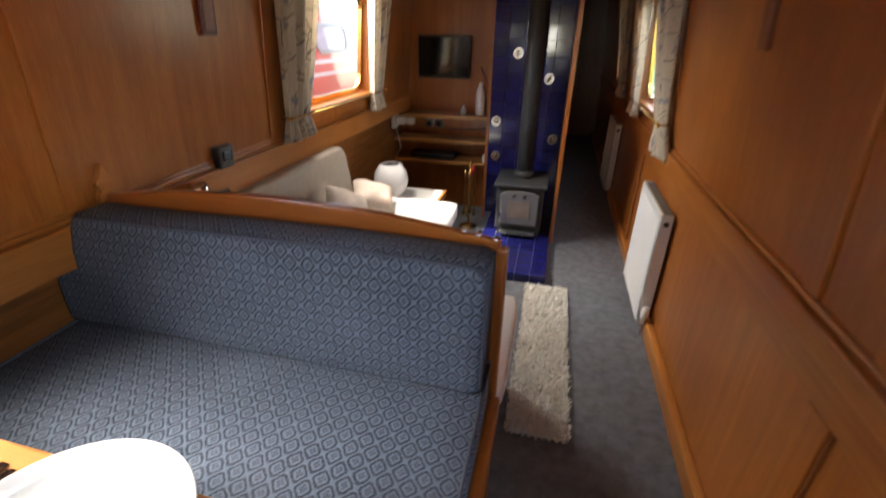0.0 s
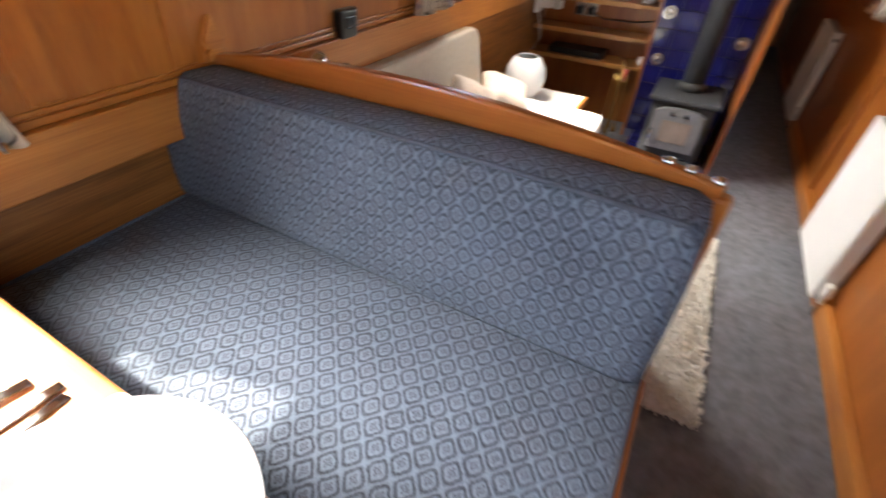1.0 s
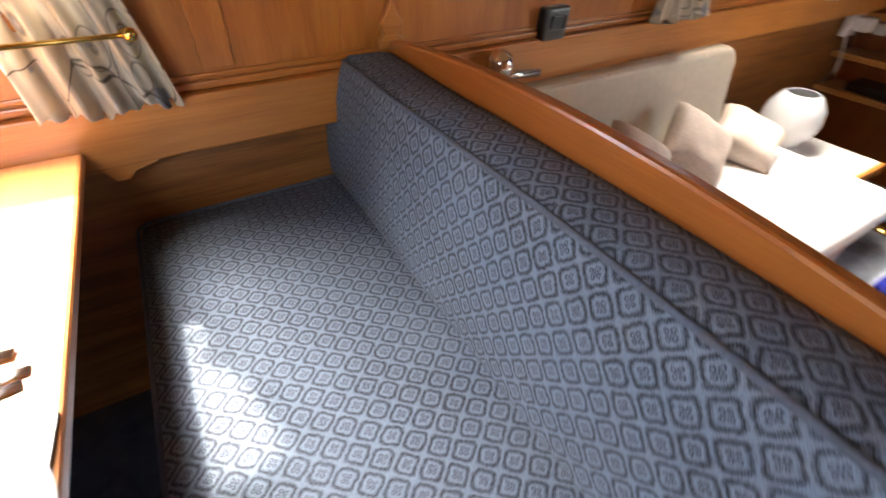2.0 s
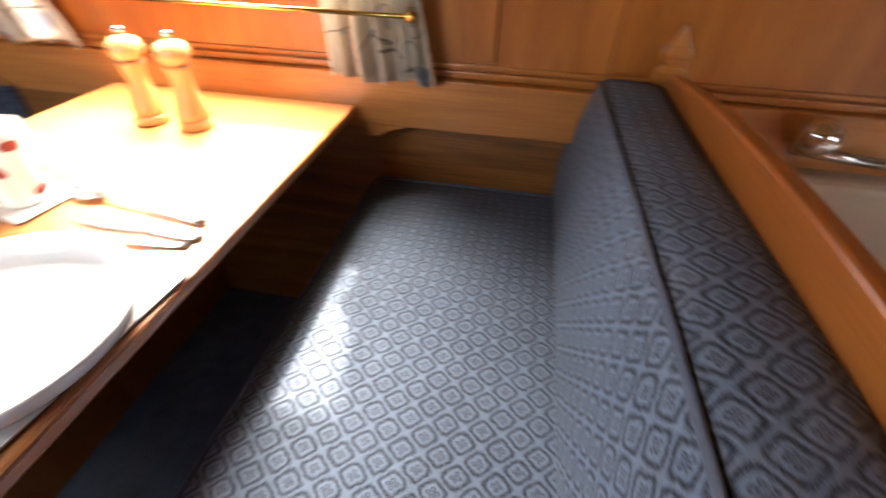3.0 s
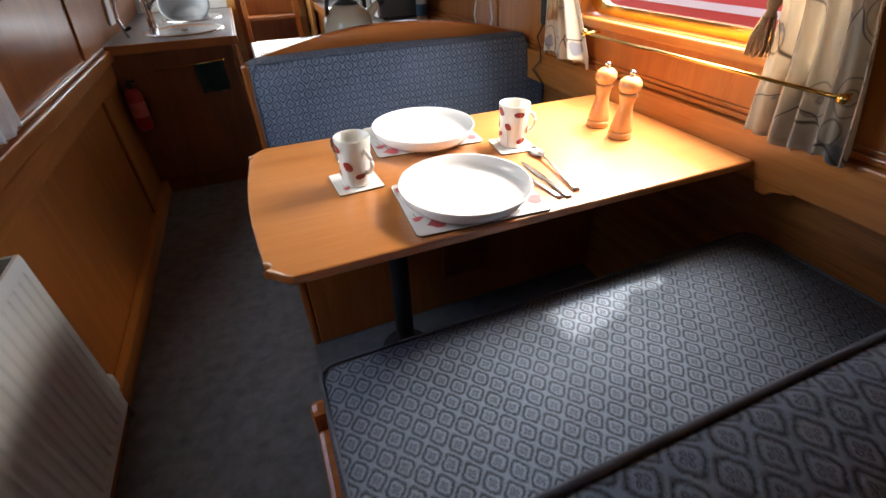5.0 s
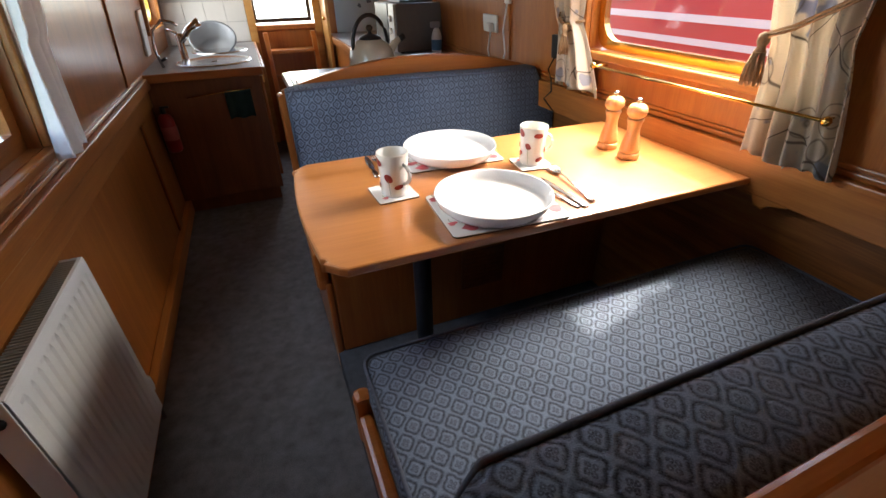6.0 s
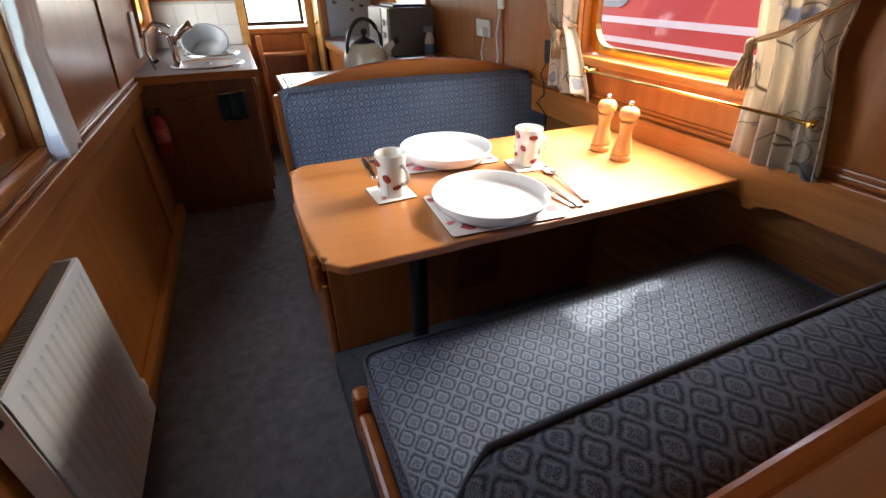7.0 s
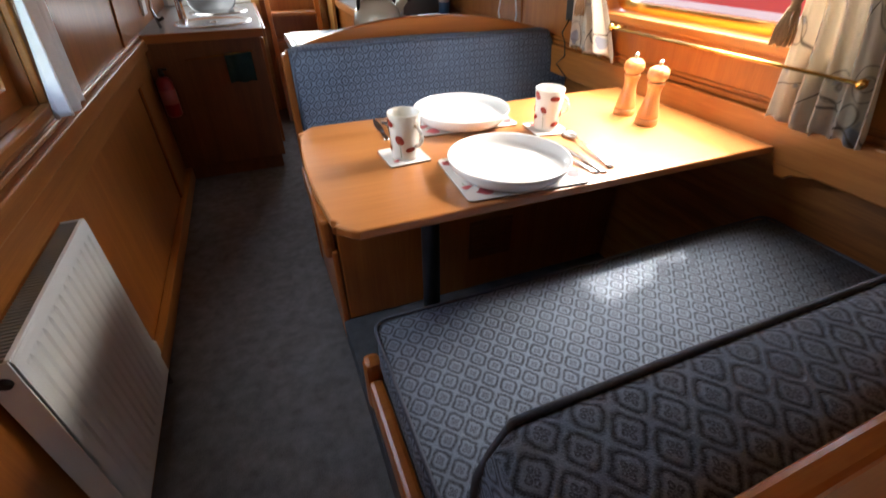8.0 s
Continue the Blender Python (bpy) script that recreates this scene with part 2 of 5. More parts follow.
def lathe(profile, at, n=32, cap=True):
    """A turned form: (radius, height) pairs round the z axis at a place."""
    bm = bmesh.new()
    rings = []
    for r, h in profile:
        rings.append([bm.verts.new((at[0] + r * math.cos(2 * math.pi * i / n), at[1] + r * math.sin(2 * math.pi * i / n), at[2] + h)) for i in range(n)])
    for a, b2 in zip(rings, rings[1:]):
        for i in range(n):
            bm.faces.new((a[i], a[(i + 1) % n], b2[(i + 1) % n], b2[i]))
    if cap:
        bm.faces.new(rings[-1])
        bm.faces.new(list(reversed(rings[0])))
    return bm


def tube(points, radius, n=10, closed=False):
    """A round bar along points."""
    bm = bmesh.new()
    pts = [Vector(p) for p in points]
    rings = []
    for i, p in enumerate(pts):
        d = (pts[min(i + 1, len(pts) - 1)] - pts[max(i - 1, 0)]).normalized()
        side = d.cross(Vector((0, 0, 1)) if abs(d.z) < 0.9 else Vector((1, 0, 0))).normalized()
        up = side.cross(d)
        rr = radius[i] if isinstance(radius, (list, tuple)) else radius
        rings.append([bm.verts.new(p + rr * (math.cos(2 * math.pi * k / n) * side + math.sin(2 * math.pi * k / n) * up)) for k in range(n)])
    for a, b2 in zip(rings, rings[1:]):
        for k in range(n):
            bm.faces.new((a[k], a[(k + 1) % n], b2[(k + 1) % n], b2[k]))
    bm.faces.new(list(reversed(rings[0])))
    bm.faces.new(rings[-1])
    bmesh.ops.recalc_face_normals(bm, faces=bm.faces)
    return bm


def prism(outline, axis, lo, hi, bevel=0.0, seg=2):
    """A flat outline given in the two other axes (in order x, y, z), extruded along one axis."""
    bm = bmesh.new()
    mk = {"x": lambda a, b2, t: (t, a, b2), "y": lambda a, b2, t: (a, t, b2), "z": lambda a, b2, t: (a, b2, t)}[axis]
    v0 = [bm.verts.new(mk(a, b2, lo)) for a, b2 in outline]
    v1 = [bm.verts.new(mk(a, b2, hi)) for a, b2 in outline]
    n = len(outline)
    bm.faces.new(v0)
    bm.faces.new(v1)
    for i in range(n):
        bm.faces.new((v0[i], v0[(i + 1) % n], v1[(i + 1) % n], v1[i]))
    bmesh.ops.recalc_face_normals(bm, faces=bm.faces)
    if bevel:
        es = [e for e in bm.edges if (e.verts[0] in v0) == (e.verts[1] in v0)]
        bmesh.ops.bevel(bm, geom=es, offset=bevel, segments=seg, profile=0.5, affect="EDGES")
    return bm


def holed(x0, x1, ys, zs, holes):
    """A wall slab in the y-z plane with rectangular openings, as one mesh."""
    yy = sorted({ys[0], ys[1], *(h[0] for h in holes), *(h[1] for h in holes)})
    zz = sorted({zs[0], zs[1], *(h[2] for h in holes), *(h[3] for h in holes)})
    bm = bmesh.new()
    solid = lambda a, c: not any(h[0] <= a <= h[1] and h[2] <= c <= h[3] for h in holes)
    vs = {}

    def v(x, y, z):
        if (x, y, z) not in vs:
            vs[x, y, z] = bm.verts.new((x, y, z))
        return vs[x, y, z]

    cells = {(i, j) for i in range(len(yy) - 1) for j in range(len(zz) - 1) if solid((yy[i] + yy[i + 1]) / 2, (zz[j] + zz[j + 1]) / 2)}
    for i, j in cells:
        a, b2, c, d = yy[i], yy[i + 1], zz[j], zz[j + 1]
        bm.faces.new((v(x0, a, c), v(x0, a, d), v(x0, b2, d), v(x0, b2, c)))
        bm.faces.new((v(x1, a, c), v(x1, b2, c), v(x1, b2, d), v(x1, a, d)))
        if (i - 1, j) not in cells:
            bm.faces.new((v(x0, a, c), v(x1, a, c), v(x1, a, d), v(x0, a, d)))
        if (i + 1, j) not in cells:
            bm.faces.new((v(x0, b2, c), v(x0, b2, d), v(x1, b2, d), v(x1, b2, c)))
        if (i, j - 1) not in cells:
            bm.faces.new((v(x0, a, c), v(x0, b2, c), v(x1, b2, c), v(x1, a, c)))
        if (i, j + 1) not in cells:
            bm.faces.new((v(x0, a, d), v(x1, a, d), v(x1, b2, d), v(x0, b2, d)))
    return bm


# ---------------------------------------------------------------- the hull: floor, walls, ceiling
Y0, Y1 = -4.38, 6.2
WIN_L = [(-1.38, -0.56, 1.085, 1.66), (1.03, 1.87, 1.04, 1.60), (-3.75, -2.95, 1.13, 1.6)]
WIN_R = [(-1.45, -0.80, 0.935, 1.75), (1.85, 2.65, 0.98, 1.62), (3.5, 4.2, 1.0, 1.6), (-4.1, -3.55, 1.05, 1.6)]

floor = tagged(part("floor", box((-0.2, Y0, -0.06), (1.95, Y1, 0.0)), CARPET), "dark grey short pile carpet on the cabin floor", "floor", kind="structure")
ceiling = tagged(part("ceiling", box((-0.05, Y0, 1.98), (1.85, Y1, 2.04)), CEIL), "plain unseen cabin ceiling, wood toned to cut bounced light", "ceiling", kind="structure")
wl = part("wall_left", lean_l(holed(-0.06, 0.0, (Y0, Y1), (0.84, 1.99), WIN_L)), WALL_V)
tagged(wl, "varnished wood panelled upper cabin side with windows", "wall", kind="structure")
part("lower_lining", box((-0.12, Y0, 0.0), (-0.06, Y1, 0.85)), LINING, wl)
wr = part("wall_right", lean_r(holed(1.80, 1.86, (Y0, Y1), (0.83, 1.99), WIN_R)), WALL_V)
tagged(wr, "red-brown varnished wood cabin side with windows", "wall", kind="structure")
part("lower_lining", box((1.80, Y0, 0.0), (1.86, Y1, 0.829)), WALL_V, wr)
tagged(part("wall_bow", box((-0.15, Y1, 0.0), (1.95, Y1 + 0.06, 2.0)), DARK_V), "dark wood end bulkhead", "wall", kind="structure")

# gunwale linings and mouldings
tl = tagged(part("trim_left", box((-0.06, -4.33, 0.815), (0.03, 2.72, 0.925), 0.004), OAK_Y), "light oak gunwale band with a beaded top", "trim", kind="structure")
part("bead", lean_l(box((0.0, -4.33, 0.926), (0.013, 2.72, 0.942), 0.004)), WALL_H, tl)
part("bead", lean_l(box((0.0, -4.33, 0.945), (0.008, 2.72, 0.955), 0.003)), WALL_H, tl)
tr = tagged(part("trim_right", box((1.765, -3.0, 0.80), (1.80, Y1, 0.86), 0.006), WALL_H), "varnished gunwale moulding", "trim", kind="structure")
part("bead", box((1.782, -3.0, 0.862), (1.80, Y1, 0.878), 0.005), WALL_H, tr)
part("rail", box((1.788, -3.05, 0.70), (1.80, Y1, 0.799), 0.003), WALL_H, tr)
sk = tagged(part("baseboard", box((1.765, -3.05, 0.0), (1.80, Y1, 0.085), 0.006), OAK_Y), "light oak skirting along the floor", "baseboard", kind="structure")
for y in (-2.62, -0.092, 2.2, 3.4):
    part("stile", box((1.785, y - 0.04, 0.086), (1.80, y + 0.04, 0.699), 0.003), WALL_V, tr)
    for e in (y - 0.048, y + 0.041):
        # thin dark strips draw the shadow line along each stile's edges
        part("bead", box((1.790, e, 0.086), (1.80, e + 0.007, 0.699), 0.002), DARK_V, tr, "dark strip drawing the shadow line beside the stile")
for y in (-2.62, -0.17, 0.09, 1.62, 2.82):
    part("stile", lean_r(box((1.790, y - 0.03, 0.88), (1.80, y + 0.03, 1.98), 0.003)), WALL_V, tr)
for y in (-2.0, -0.36, -0.08, 0.82):
    part("stile", lean_l(box((0.0, y - 0.03, 0.96), (0.009, y + 0.03, 1.98), 0.003)), WALL_V, tl)

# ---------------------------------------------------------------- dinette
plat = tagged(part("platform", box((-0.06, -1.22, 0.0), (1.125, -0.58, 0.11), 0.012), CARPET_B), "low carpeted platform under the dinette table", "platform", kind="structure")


def divider(name, y0, y1, label, apex, drop):
    """A partition with a bowed top edge, open to the aisle."""
    d = thing(name, label, "partition", (0.57, (y0 + y1) / 2, 0))
    top = [(0.0 + 1.115 * i / 24) for i in range(25)]
    arc = lambda x: apex - 0.012 - drop * ((x - 0.54) / 0.54) ** 2
    pts = [(x, arc(x)) for x in top] + [(1.118, 0.90), (1.118, 0.0), (-0.058, 0.0), (-0.058, 0.81), (0.0, 0.81)]
    part("panel", prism(pts, "y", y0 + 0.006, y1 - 0.006), RED_X, d)
    cap = [(x, arc(x) + 0.012) for x in top] + [(x, arc(x) - 0.09) for x in reversed(top)]
    part("cap_rail", prism(cap, "y", y0, y1, 0.006), RED_X, d)
    part("end_post", box((1.100, y0 - 0.004, 0.0), (1.132, y1 + 0.004, 0.945), 0.008), RED_Z, d)
    return d


div_a = divider("divider", -0.006, 0.018, "red-brown varnished dinette partition with a bowed top rail", 1.012, 0.045)
for x in (1.028, 1.062, 1.104):
    part("stud", lathe([(0.010, 0), (0.010, 0.004), (0.007, 0.009), (0.001, 0.011)], (x, 0.006, 1.0105 - 0.045 * ((x - 0.54) / 0.54) ** 2), 14), CHROME, div_a, "small chrome stud", True)
div_b = divider("divider", -1.836, -1.802, "varnished dinette partition with a bowed top backing the galley", 1.046, 0.082)


def cushion(lo, hi, bevel=0.028, puff=0.012, cuts=10):
    bm = bmesh.new()
    add_box(bm, lo, hi)
    bmesh.ops.subdivide_edges(bm, edges=bm.edges, cuts=cuts, use_grid_fill=True)
    c = [(lo[i] + hi[i]) / 2 for i in range(3)]
    h = [(hi[i] - lo[i]) / 2 for i in range(3)]
    for v in bm.verts:
        u = [(v.co[i] - c[i]) / h[i] for i in range(3)]
        q = [max(-h[i] + bevel, min(h[i] - bevel, v.co[i] - c[i])) for i in range(3)]
        d = Vector([v.co[i] - c[i] - q[i] for i in range(3)])
        if d.length > 1e-6:
            d = d.normalized() * min(d.length, bevel)
        w = [(1 - u[i] ** 4) for i in range(3)]
        p = Vector([u[0] * w[1] * w[2], u[1] * w[0] * w[2], u[2] * w[0] * w[1]]) * puff
        v.co = Vector(c) + Vector(q) + d + p
    return bm


def piping_loop(lo, hi, z, r=0.004, cr=0.03):
    pts = []
    for cx, cy, a0 in ((hi[0] - cr, hi[1] - cr, 0), (lo[0] + cr, hi[1] - cr, 90), (lo[0] + cr, lo[1] + cr, 180), (hi[0] - cr, lo[1] + cr, 270)):
        for a in (0, 30, 60, 90):
            t = radians(a0 + a)
            pts.append((cx + cr * math.cos(t), cy + cr * math.sin(t), z))
    pts.append(pts[0])
    return tube(pts, r, 8)


def bench(front, back, sign, label):
    """A fixed bench: carpeted base, wood end board, a seat cushion. sign: the side on which its back stands."""
    b = thing("bench", label, "bench", (0.55, (front + back) / 2, 0))
    y0, y1 = min(front, back), max(front, back)
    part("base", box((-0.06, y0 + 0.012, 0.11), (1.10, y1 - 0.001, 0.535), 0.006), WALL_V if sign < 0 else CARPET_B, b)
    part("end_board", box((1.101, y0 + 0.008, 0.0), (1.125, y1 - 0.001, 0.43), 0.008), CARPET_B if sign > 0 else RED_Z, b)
    part("side_rail", box((1.113, y0 + 0.05, 0.435), (1.145, y1 - 0.005, 0.515), 0.01), RED_X, b)
    post_y = y0 + 0.006 if sign > 0 else y1 - 0.05
    part("corner_post", box((1.108, post_y, 0.40), (1.148, post_y + 0.044, 0.555), 0.014), RED_Z, b)
    s = thing("seat_cushion", "flat seat cushion in blue woven diamond fabric", "cushion", (0.53, (front + back) / 2, 0.54), "dinette cushions")
    lo, hi = (-0.055, y0 + 0.003, 0.537), (1.112, y1 - 0.002, 0.64)
    part("cover", cushion(lo, hi, 0.022, 0.008), FABRIC, s, "", True)
    part("piping", piping_loop(lo, hi, 0.634), PIPING, s, "dark navy piping", True)
    part("piping", piping_loop(lo, hi, 0.545), PIPING, s, "dark navy piping", True)
    return b


bench(-0.62, -0.004, 1, "carpeted dinette bench with a wooden side rail")
bench(-1.20, -1.802, -1, "wood fronted dinette bench beneath the far cushion")


def back_cushion(y_back, sign, lift=0.0):
    """An upright cushion that widens below the gunwale band; sign: direction in which it faces."""
    s = thing("back_cushion", "upright back cushion in blue woven diamond fabric", "cushion", (0.55, y_back, 0.645), "dinette cushions")
    t0, t1 = 0.155, 0.122
    bm = bmesh.new()
    xs = [-0.052, -0.045, 0.04, 0.05] + [0.05 + 1.05 * i / 30 for i in range(1, 30)] + [1.08, 1.095, 1.105]
    out = [(0.002, 0.645), (t0 - 0.004, 0.645), (t0, 0.66), (t0, 0.72), (t0 - 0.007, 0.80), (t0 - 0.015, 0.88), (t1 + 0.004, 0.936), (t1 - 0.002, 0.950), (t1 - 0.018, 0.959), (0.03, 0.957), (0.004, 0.950)]
    rings = []
    for x in xs:
        e = min(1.0, max(0.0, (1.105 - x) / 0.025))
        shrink = 0.012 * (1 - e)
        ring = []
        for d, z in out:
            zt = min(z, 0.806) if x < 0.035 else z + (lift if z > 0.9 else 0)
            if x > 0.3:
                zt += 0.007 * math.sin(math.pi * (x - 0.3) / 0.8) * (z > 0.9)
            ring.append(bm.verts.new((x, y_back + sign * max(0.002, d - shrink), zt - (shrink if z > 0.9 else 0))))
        rings.append(ring)
    n = len(out)
    for a, b2 in zip(rings, rings[1:]):
        for i in range(n):
            bm.faces.new((a[i], a[(i + 1) % n], b2[(i + 1) % n], b2[i]))
    bm.faces.new(rings[0])
    bm.faces.new(list(reversed(rings[-1])))
    bmesh.ops.recalc_face_normals(bm, faces=bm.faces)
    part("cover", bm, FABRIC, s, "", True)
    edge = [(x, y_back + sign * (t1 - 0.001), 0.953 + lift + (0.007 * math.sin(math.pi * (x - 0.3) / 0.8) if x > 0.3 else 0)) for x in xs if x > 0.045 and x < 1.085]
    edge += [(1.10, y_back + sign * (t1 - 0.004), 0.925), (1.106, y_back + sign * (t1 + 0.01), 0.86), (1.106, y_back + sign * (t0 - 0.008), 0.66)]
    part("piping", tube(edge, 0.0045, 8), PIPING, s, "dark navy piping", True)
    return s


back_cushion(-0.006, -1)
back_cushion(-1.80, 1, 0.02)

# table
table = thing("dinette_table", "honey varnished wood dinette table with shaped corners", "table", (0.57, -0.915, 0.11))
ty0, ty1 = -1.222, -0.625
end = [(1.112, ty1), (1.126, ty1 - 0.010), (1.139, ty1 - 0.024), (1.150, ty1 - 0.034), (1.157, ty1 - 0.036), (1.144, ty1 - 0.044), (1.146, ty1 - 0.052), (1.155, ty1 - 0.060)]
end += [(1.155 + 0.014 * math.sin(math.pi * i / 12), ty1 - 0.060 - (ty1 - ty0 - 0.12) * i / 12) for i in range(1, 12)]
end += [(1.155, ty0 + 0.060), (1.146, ty0 + 0.052), (1.144, ty0 + 0.044), (1.157, ty0 + 0.036), (1.150, ty0 + 0.034), (1.139, ty0 + 0.024), (1.126, ty0 + 0.010), (1.112, ty0)]
outline = [(0.032, ty1)] + end + [(0.032, ty0)]
part("tabletop", prism(outline, "z", 0.837, 0.858, 0.005), TABLE, table)
part("leg", lathe([(0.03, 0), (0.03, 0.717)], (0.82, -1.06, 0.112), 20), RUBBER, table, "dark steel pedestal tube", True)
part("foot_flange", lathe([(0.085, 0), (0.085, 0.006), (0.045, 0.016), (0.034, 0.03)], (0.82, -1.06, 0.111), 24), RUBBER, table, "", True)
part("bracket", prism([(-0.66, 0.835), (-0.50, 0.835), (-0.52, 0.81), (-0.56, 0.80), (-0.575, 0.785), (-0.60, 0.785), (-0.612, 0.81), (-0.66, 0.81)], "x", -0.058, 0.028, 0.004), OAK_Y, table, "shaped oak support under the gunwale band")

# ---------------------------------------------------------------- windows and curtains
m, nt, b = mat_new("window_glass")
b.inputs["Transmission Weight"].default_value = 1.0
b.inputs["Roughness"].default_value = 0.0
b.inputs["IOR"].default_value = 1.02
b.inputs["Specular IOR Level"].default_value = 0.6
GLASS = m


def rounded_rect(y0, y1, z0, z1, r, n=6):
    pts = []
    for cy, cz, a0 in ((y1 - r, z1 - r, 0), (y0 + r, z1 - r, 90), (y0 + r, z0 + r, 180), (y1 - r, z0 + r, 270)):
        for i in range(n + 1):
            a = radians(a0 + 90 * i / n)
            pts.append((cy + r * math.cos(a), cz + r * math.sin(a)))
    return pts


def ring_prism(outer, inner, x0, x1):
    bm = bmesh.new()
    n = len(outer)
    vs = [[bm.verts.new((x, a, c)) for a, c in o] for x in (x0, x1) for o in (outer, inner)]
    o0, i0, o1, i1 = vs
    for k in range(n):
        j = (k + 1) % n
        bm.faces.new((o0[k], o0[j], i0[j], i0[k]))
        bm.faces.new((o1[k], i1[k], i1[j], o1[j]))
        bm.faces.new((o0[k], o1[k], o1[j], o0[j]))
        bm.faces.new((i0[k], i0[j], i1[j], i1[k]))
    bmesh.ops.recalc_face_normals(bm, faces=bm.faces)
    return bm


def window(hole, side, number, frame_mat, lining):
    y0, y1, z0, z1 = hole
    lean = lean_l if side < 0 else lean_r
    xo = -0.045 if side < 0 else 1.845
    xi = 0.0 if side < 0 else 1.80
    s = side
    w = thing("window_%d" % number, "cabin window with a metal frame and a varnished wood surround", "window", (xi, (y0 + y1) / 2, z0), kind="structure")
    r0, r1, inset = (0.004, 0.003, 0.055) if frame_mat is WALL_H else (0.06, 0.07, 0.032)
    outer, inner = rounded_rect(y0 + 0.002, y1 - 0.002, z0 + 0.002, z1 - 0.002, r0), rounded_rect(y0 + inset, y1 - inset, z0 + inset, z1 - inset, r1)
    fr = part("window_frame", lean(ring_prism(outer, inner, xo - 0.012, xo + 0.012)), frame_mat, w)
    pane = part("pane", lean(prism(rounded_rect(y0 + inset - 0.002, y1 - inset + 0.002, z0 + inset - 0.002, z1 - inset + 0.002, r1), "x", xo - 0.003, xo + 0.003)), GLASS, w)
    pane.visible_shadow = False
    t = 0.022
    for nm, lo, hi in (("sill", (y0 - 0.03, z0 - 0.028), (y1 + 0.03, z0 - 0.001)), ("head", (y0 - 0.03, z1 + 0.001), (y1 + 0.03, z1 + 0.03)), ("jamb", (y0 - 0.03, z0), (y0 - 0.001, z1)), ("jamb", (y1 + 0.001, z0), (y1 + 0.03, z1))):
        xa, xb = sorted((xi, xi - s * t if nm != "sill" else xi - s * 0.03))
        part(nm, lean(box((xa, lo[0], lo[1]), (xb, hi[0], hi[1]), 0.005)), lining, w)
    return w


for i, h in enumerate(WIN_L):
    window(h, -1, i + 1, BRASS, OAK_Y)
for i, h in enumerate(WIN_R):
    window(h, 1, i + 4, BRASS if i != 0 else WALL_H, OAK_Y)


def curtain_cloth(name, ground, figure, blue):
    """Linen with scrolling stems and loose blue flowers."""
    m, nt, b = mat_new(name)
    tc = nt.nodes.new("ShaderNodeTexCoord")
    wv = nd(nt, "ShaderNodeTexVoronoi", Scale=6.0)
    wv.feature = "DISTANCE_TO_EDGE"
    ns = nd(nt, "ShaderNodeTexNoise", Scale=7.0, Detail=1.0)
    nt.links.new(tc.outputs["UV"], ns.inputs["Vector"])
    md = nt.nodes.new("ShaderNodeVectorMath")
    md.operation = "MULTIPLY_ADD"
    md.inputs[1].default_value = (0.12, 0.12, 0)
    nt.links.new(ns.outputs["Color"], md.inputs[0])
    nt.links.new(tc.outputs["UV"], md.inputs[2])
    nt.links.new(md.outputs[0], wv.inputs["Vector"])
    stem = ramp(nt, wv.outputs["Distance"], [(0.006, (1, 1, 1)), (0.014, (0, 0, 0))])
    sp = nd(nt, "ShaderNodeTexVoronoi", Scale=8.0)
    sp.feature = "F1"
    nt.links.new(tc.outputs["UV"], sp.inputs["Vector"])
    curl = ramp(nt, sp.outputs["Distance"], [(0.0, (0, 0, 0)), (0.10, (0, 0, 0)), (0.12, (1, 1, 1)), (0.15, (0, 0, 0)), (0.27, (0, 0, 0)), (0.29, (1, 1, 1)), (0.315, (0, 0, 0))])
    fl = nd(nt, "ShaderNodeTexNoise", Scale=13.0, Detail=3.0)
    nt.links.new(tc.outputs["UV"], fl.inputs["Vector"])
    flow = ramp(nt, fl.outputs["Fac"], [(0.60, (0, 0, 0)), (0.64, (1, 1, 1))])
    weave = nd(nt, "ShaderNodeTexNoise", Scale=700.0, Detail=2.0)
    nt.links.new(tc.outputs["UV"], weave.inputs["Vector"])
    base = ramp(nt, weave.outputs["Fac"], [(0.3, tuple(c * 0.85 for c in ground)), (0.7, ground)])
    a = nd(nt, "ShaderNodeMix")
    a.data_type = "RGBA"
    nt.links.new(flow, a.inputs[0])
    nt.links.new(base, a.inputs[6])
    a.inputs[7].default_value = (*blue, 1)
    c = nd(nt, "ShaderNodeMix")
    c.data_type = "RGBA"
    both = nd(nt, "ShaderNodeMix", Factor=1.0)
    both.data_type, both.blend_type = "RGBA", "LIGHTEN"
    both.inputs[0].default_value = 0.8
    nt.links.new(stem, both.inputs[6])
    nt.links.new(curl, both.inputs[7])
    nt.links.new(both.outputs[2], c.inputs[0])
    nt.links.new(a.outputs[2], c.inputs[6])
    c.inputs[7].default_value = (*figure, 1)
    nt.links.new(c.outputs[2], b.inputs["Base Color"])
    b.inputs["Roughness"].default_value = 0.9
    b.inputs["Subsurface Weight"].default_value = 0.0
    tr = nd(nt, "ShaderNodeBsdfTranslucent")
    nt.links.new(c.outputs[2], tr.inputs["Color"])
    mx = nd(nt, "ShaderNodeMixShader", Fac=0.35)
    out = nt.nodes["Material Output"]
    nt.links.new(b.outputs[0], mx.inputs[1])
    nt.links.new(tr.outputs[0], mx.inputs[2])
    nt.links.new(mx.outputs[0], out.inputs["Surface"])
    bump(nt, weave.outputs["Fac"], b, 0.2, 0.0006)
    return m


LINEN = curtain_cloth("printed_linen", (0.74, 0.67, 0.56), (0.20, 0.17, 0.14), (0.34, 0.36, 0.43))
TASSEL = plain("tan_cord", (0.34, 0.21, 0.11), 0.8, 0, 300, 0.4, 0.5)
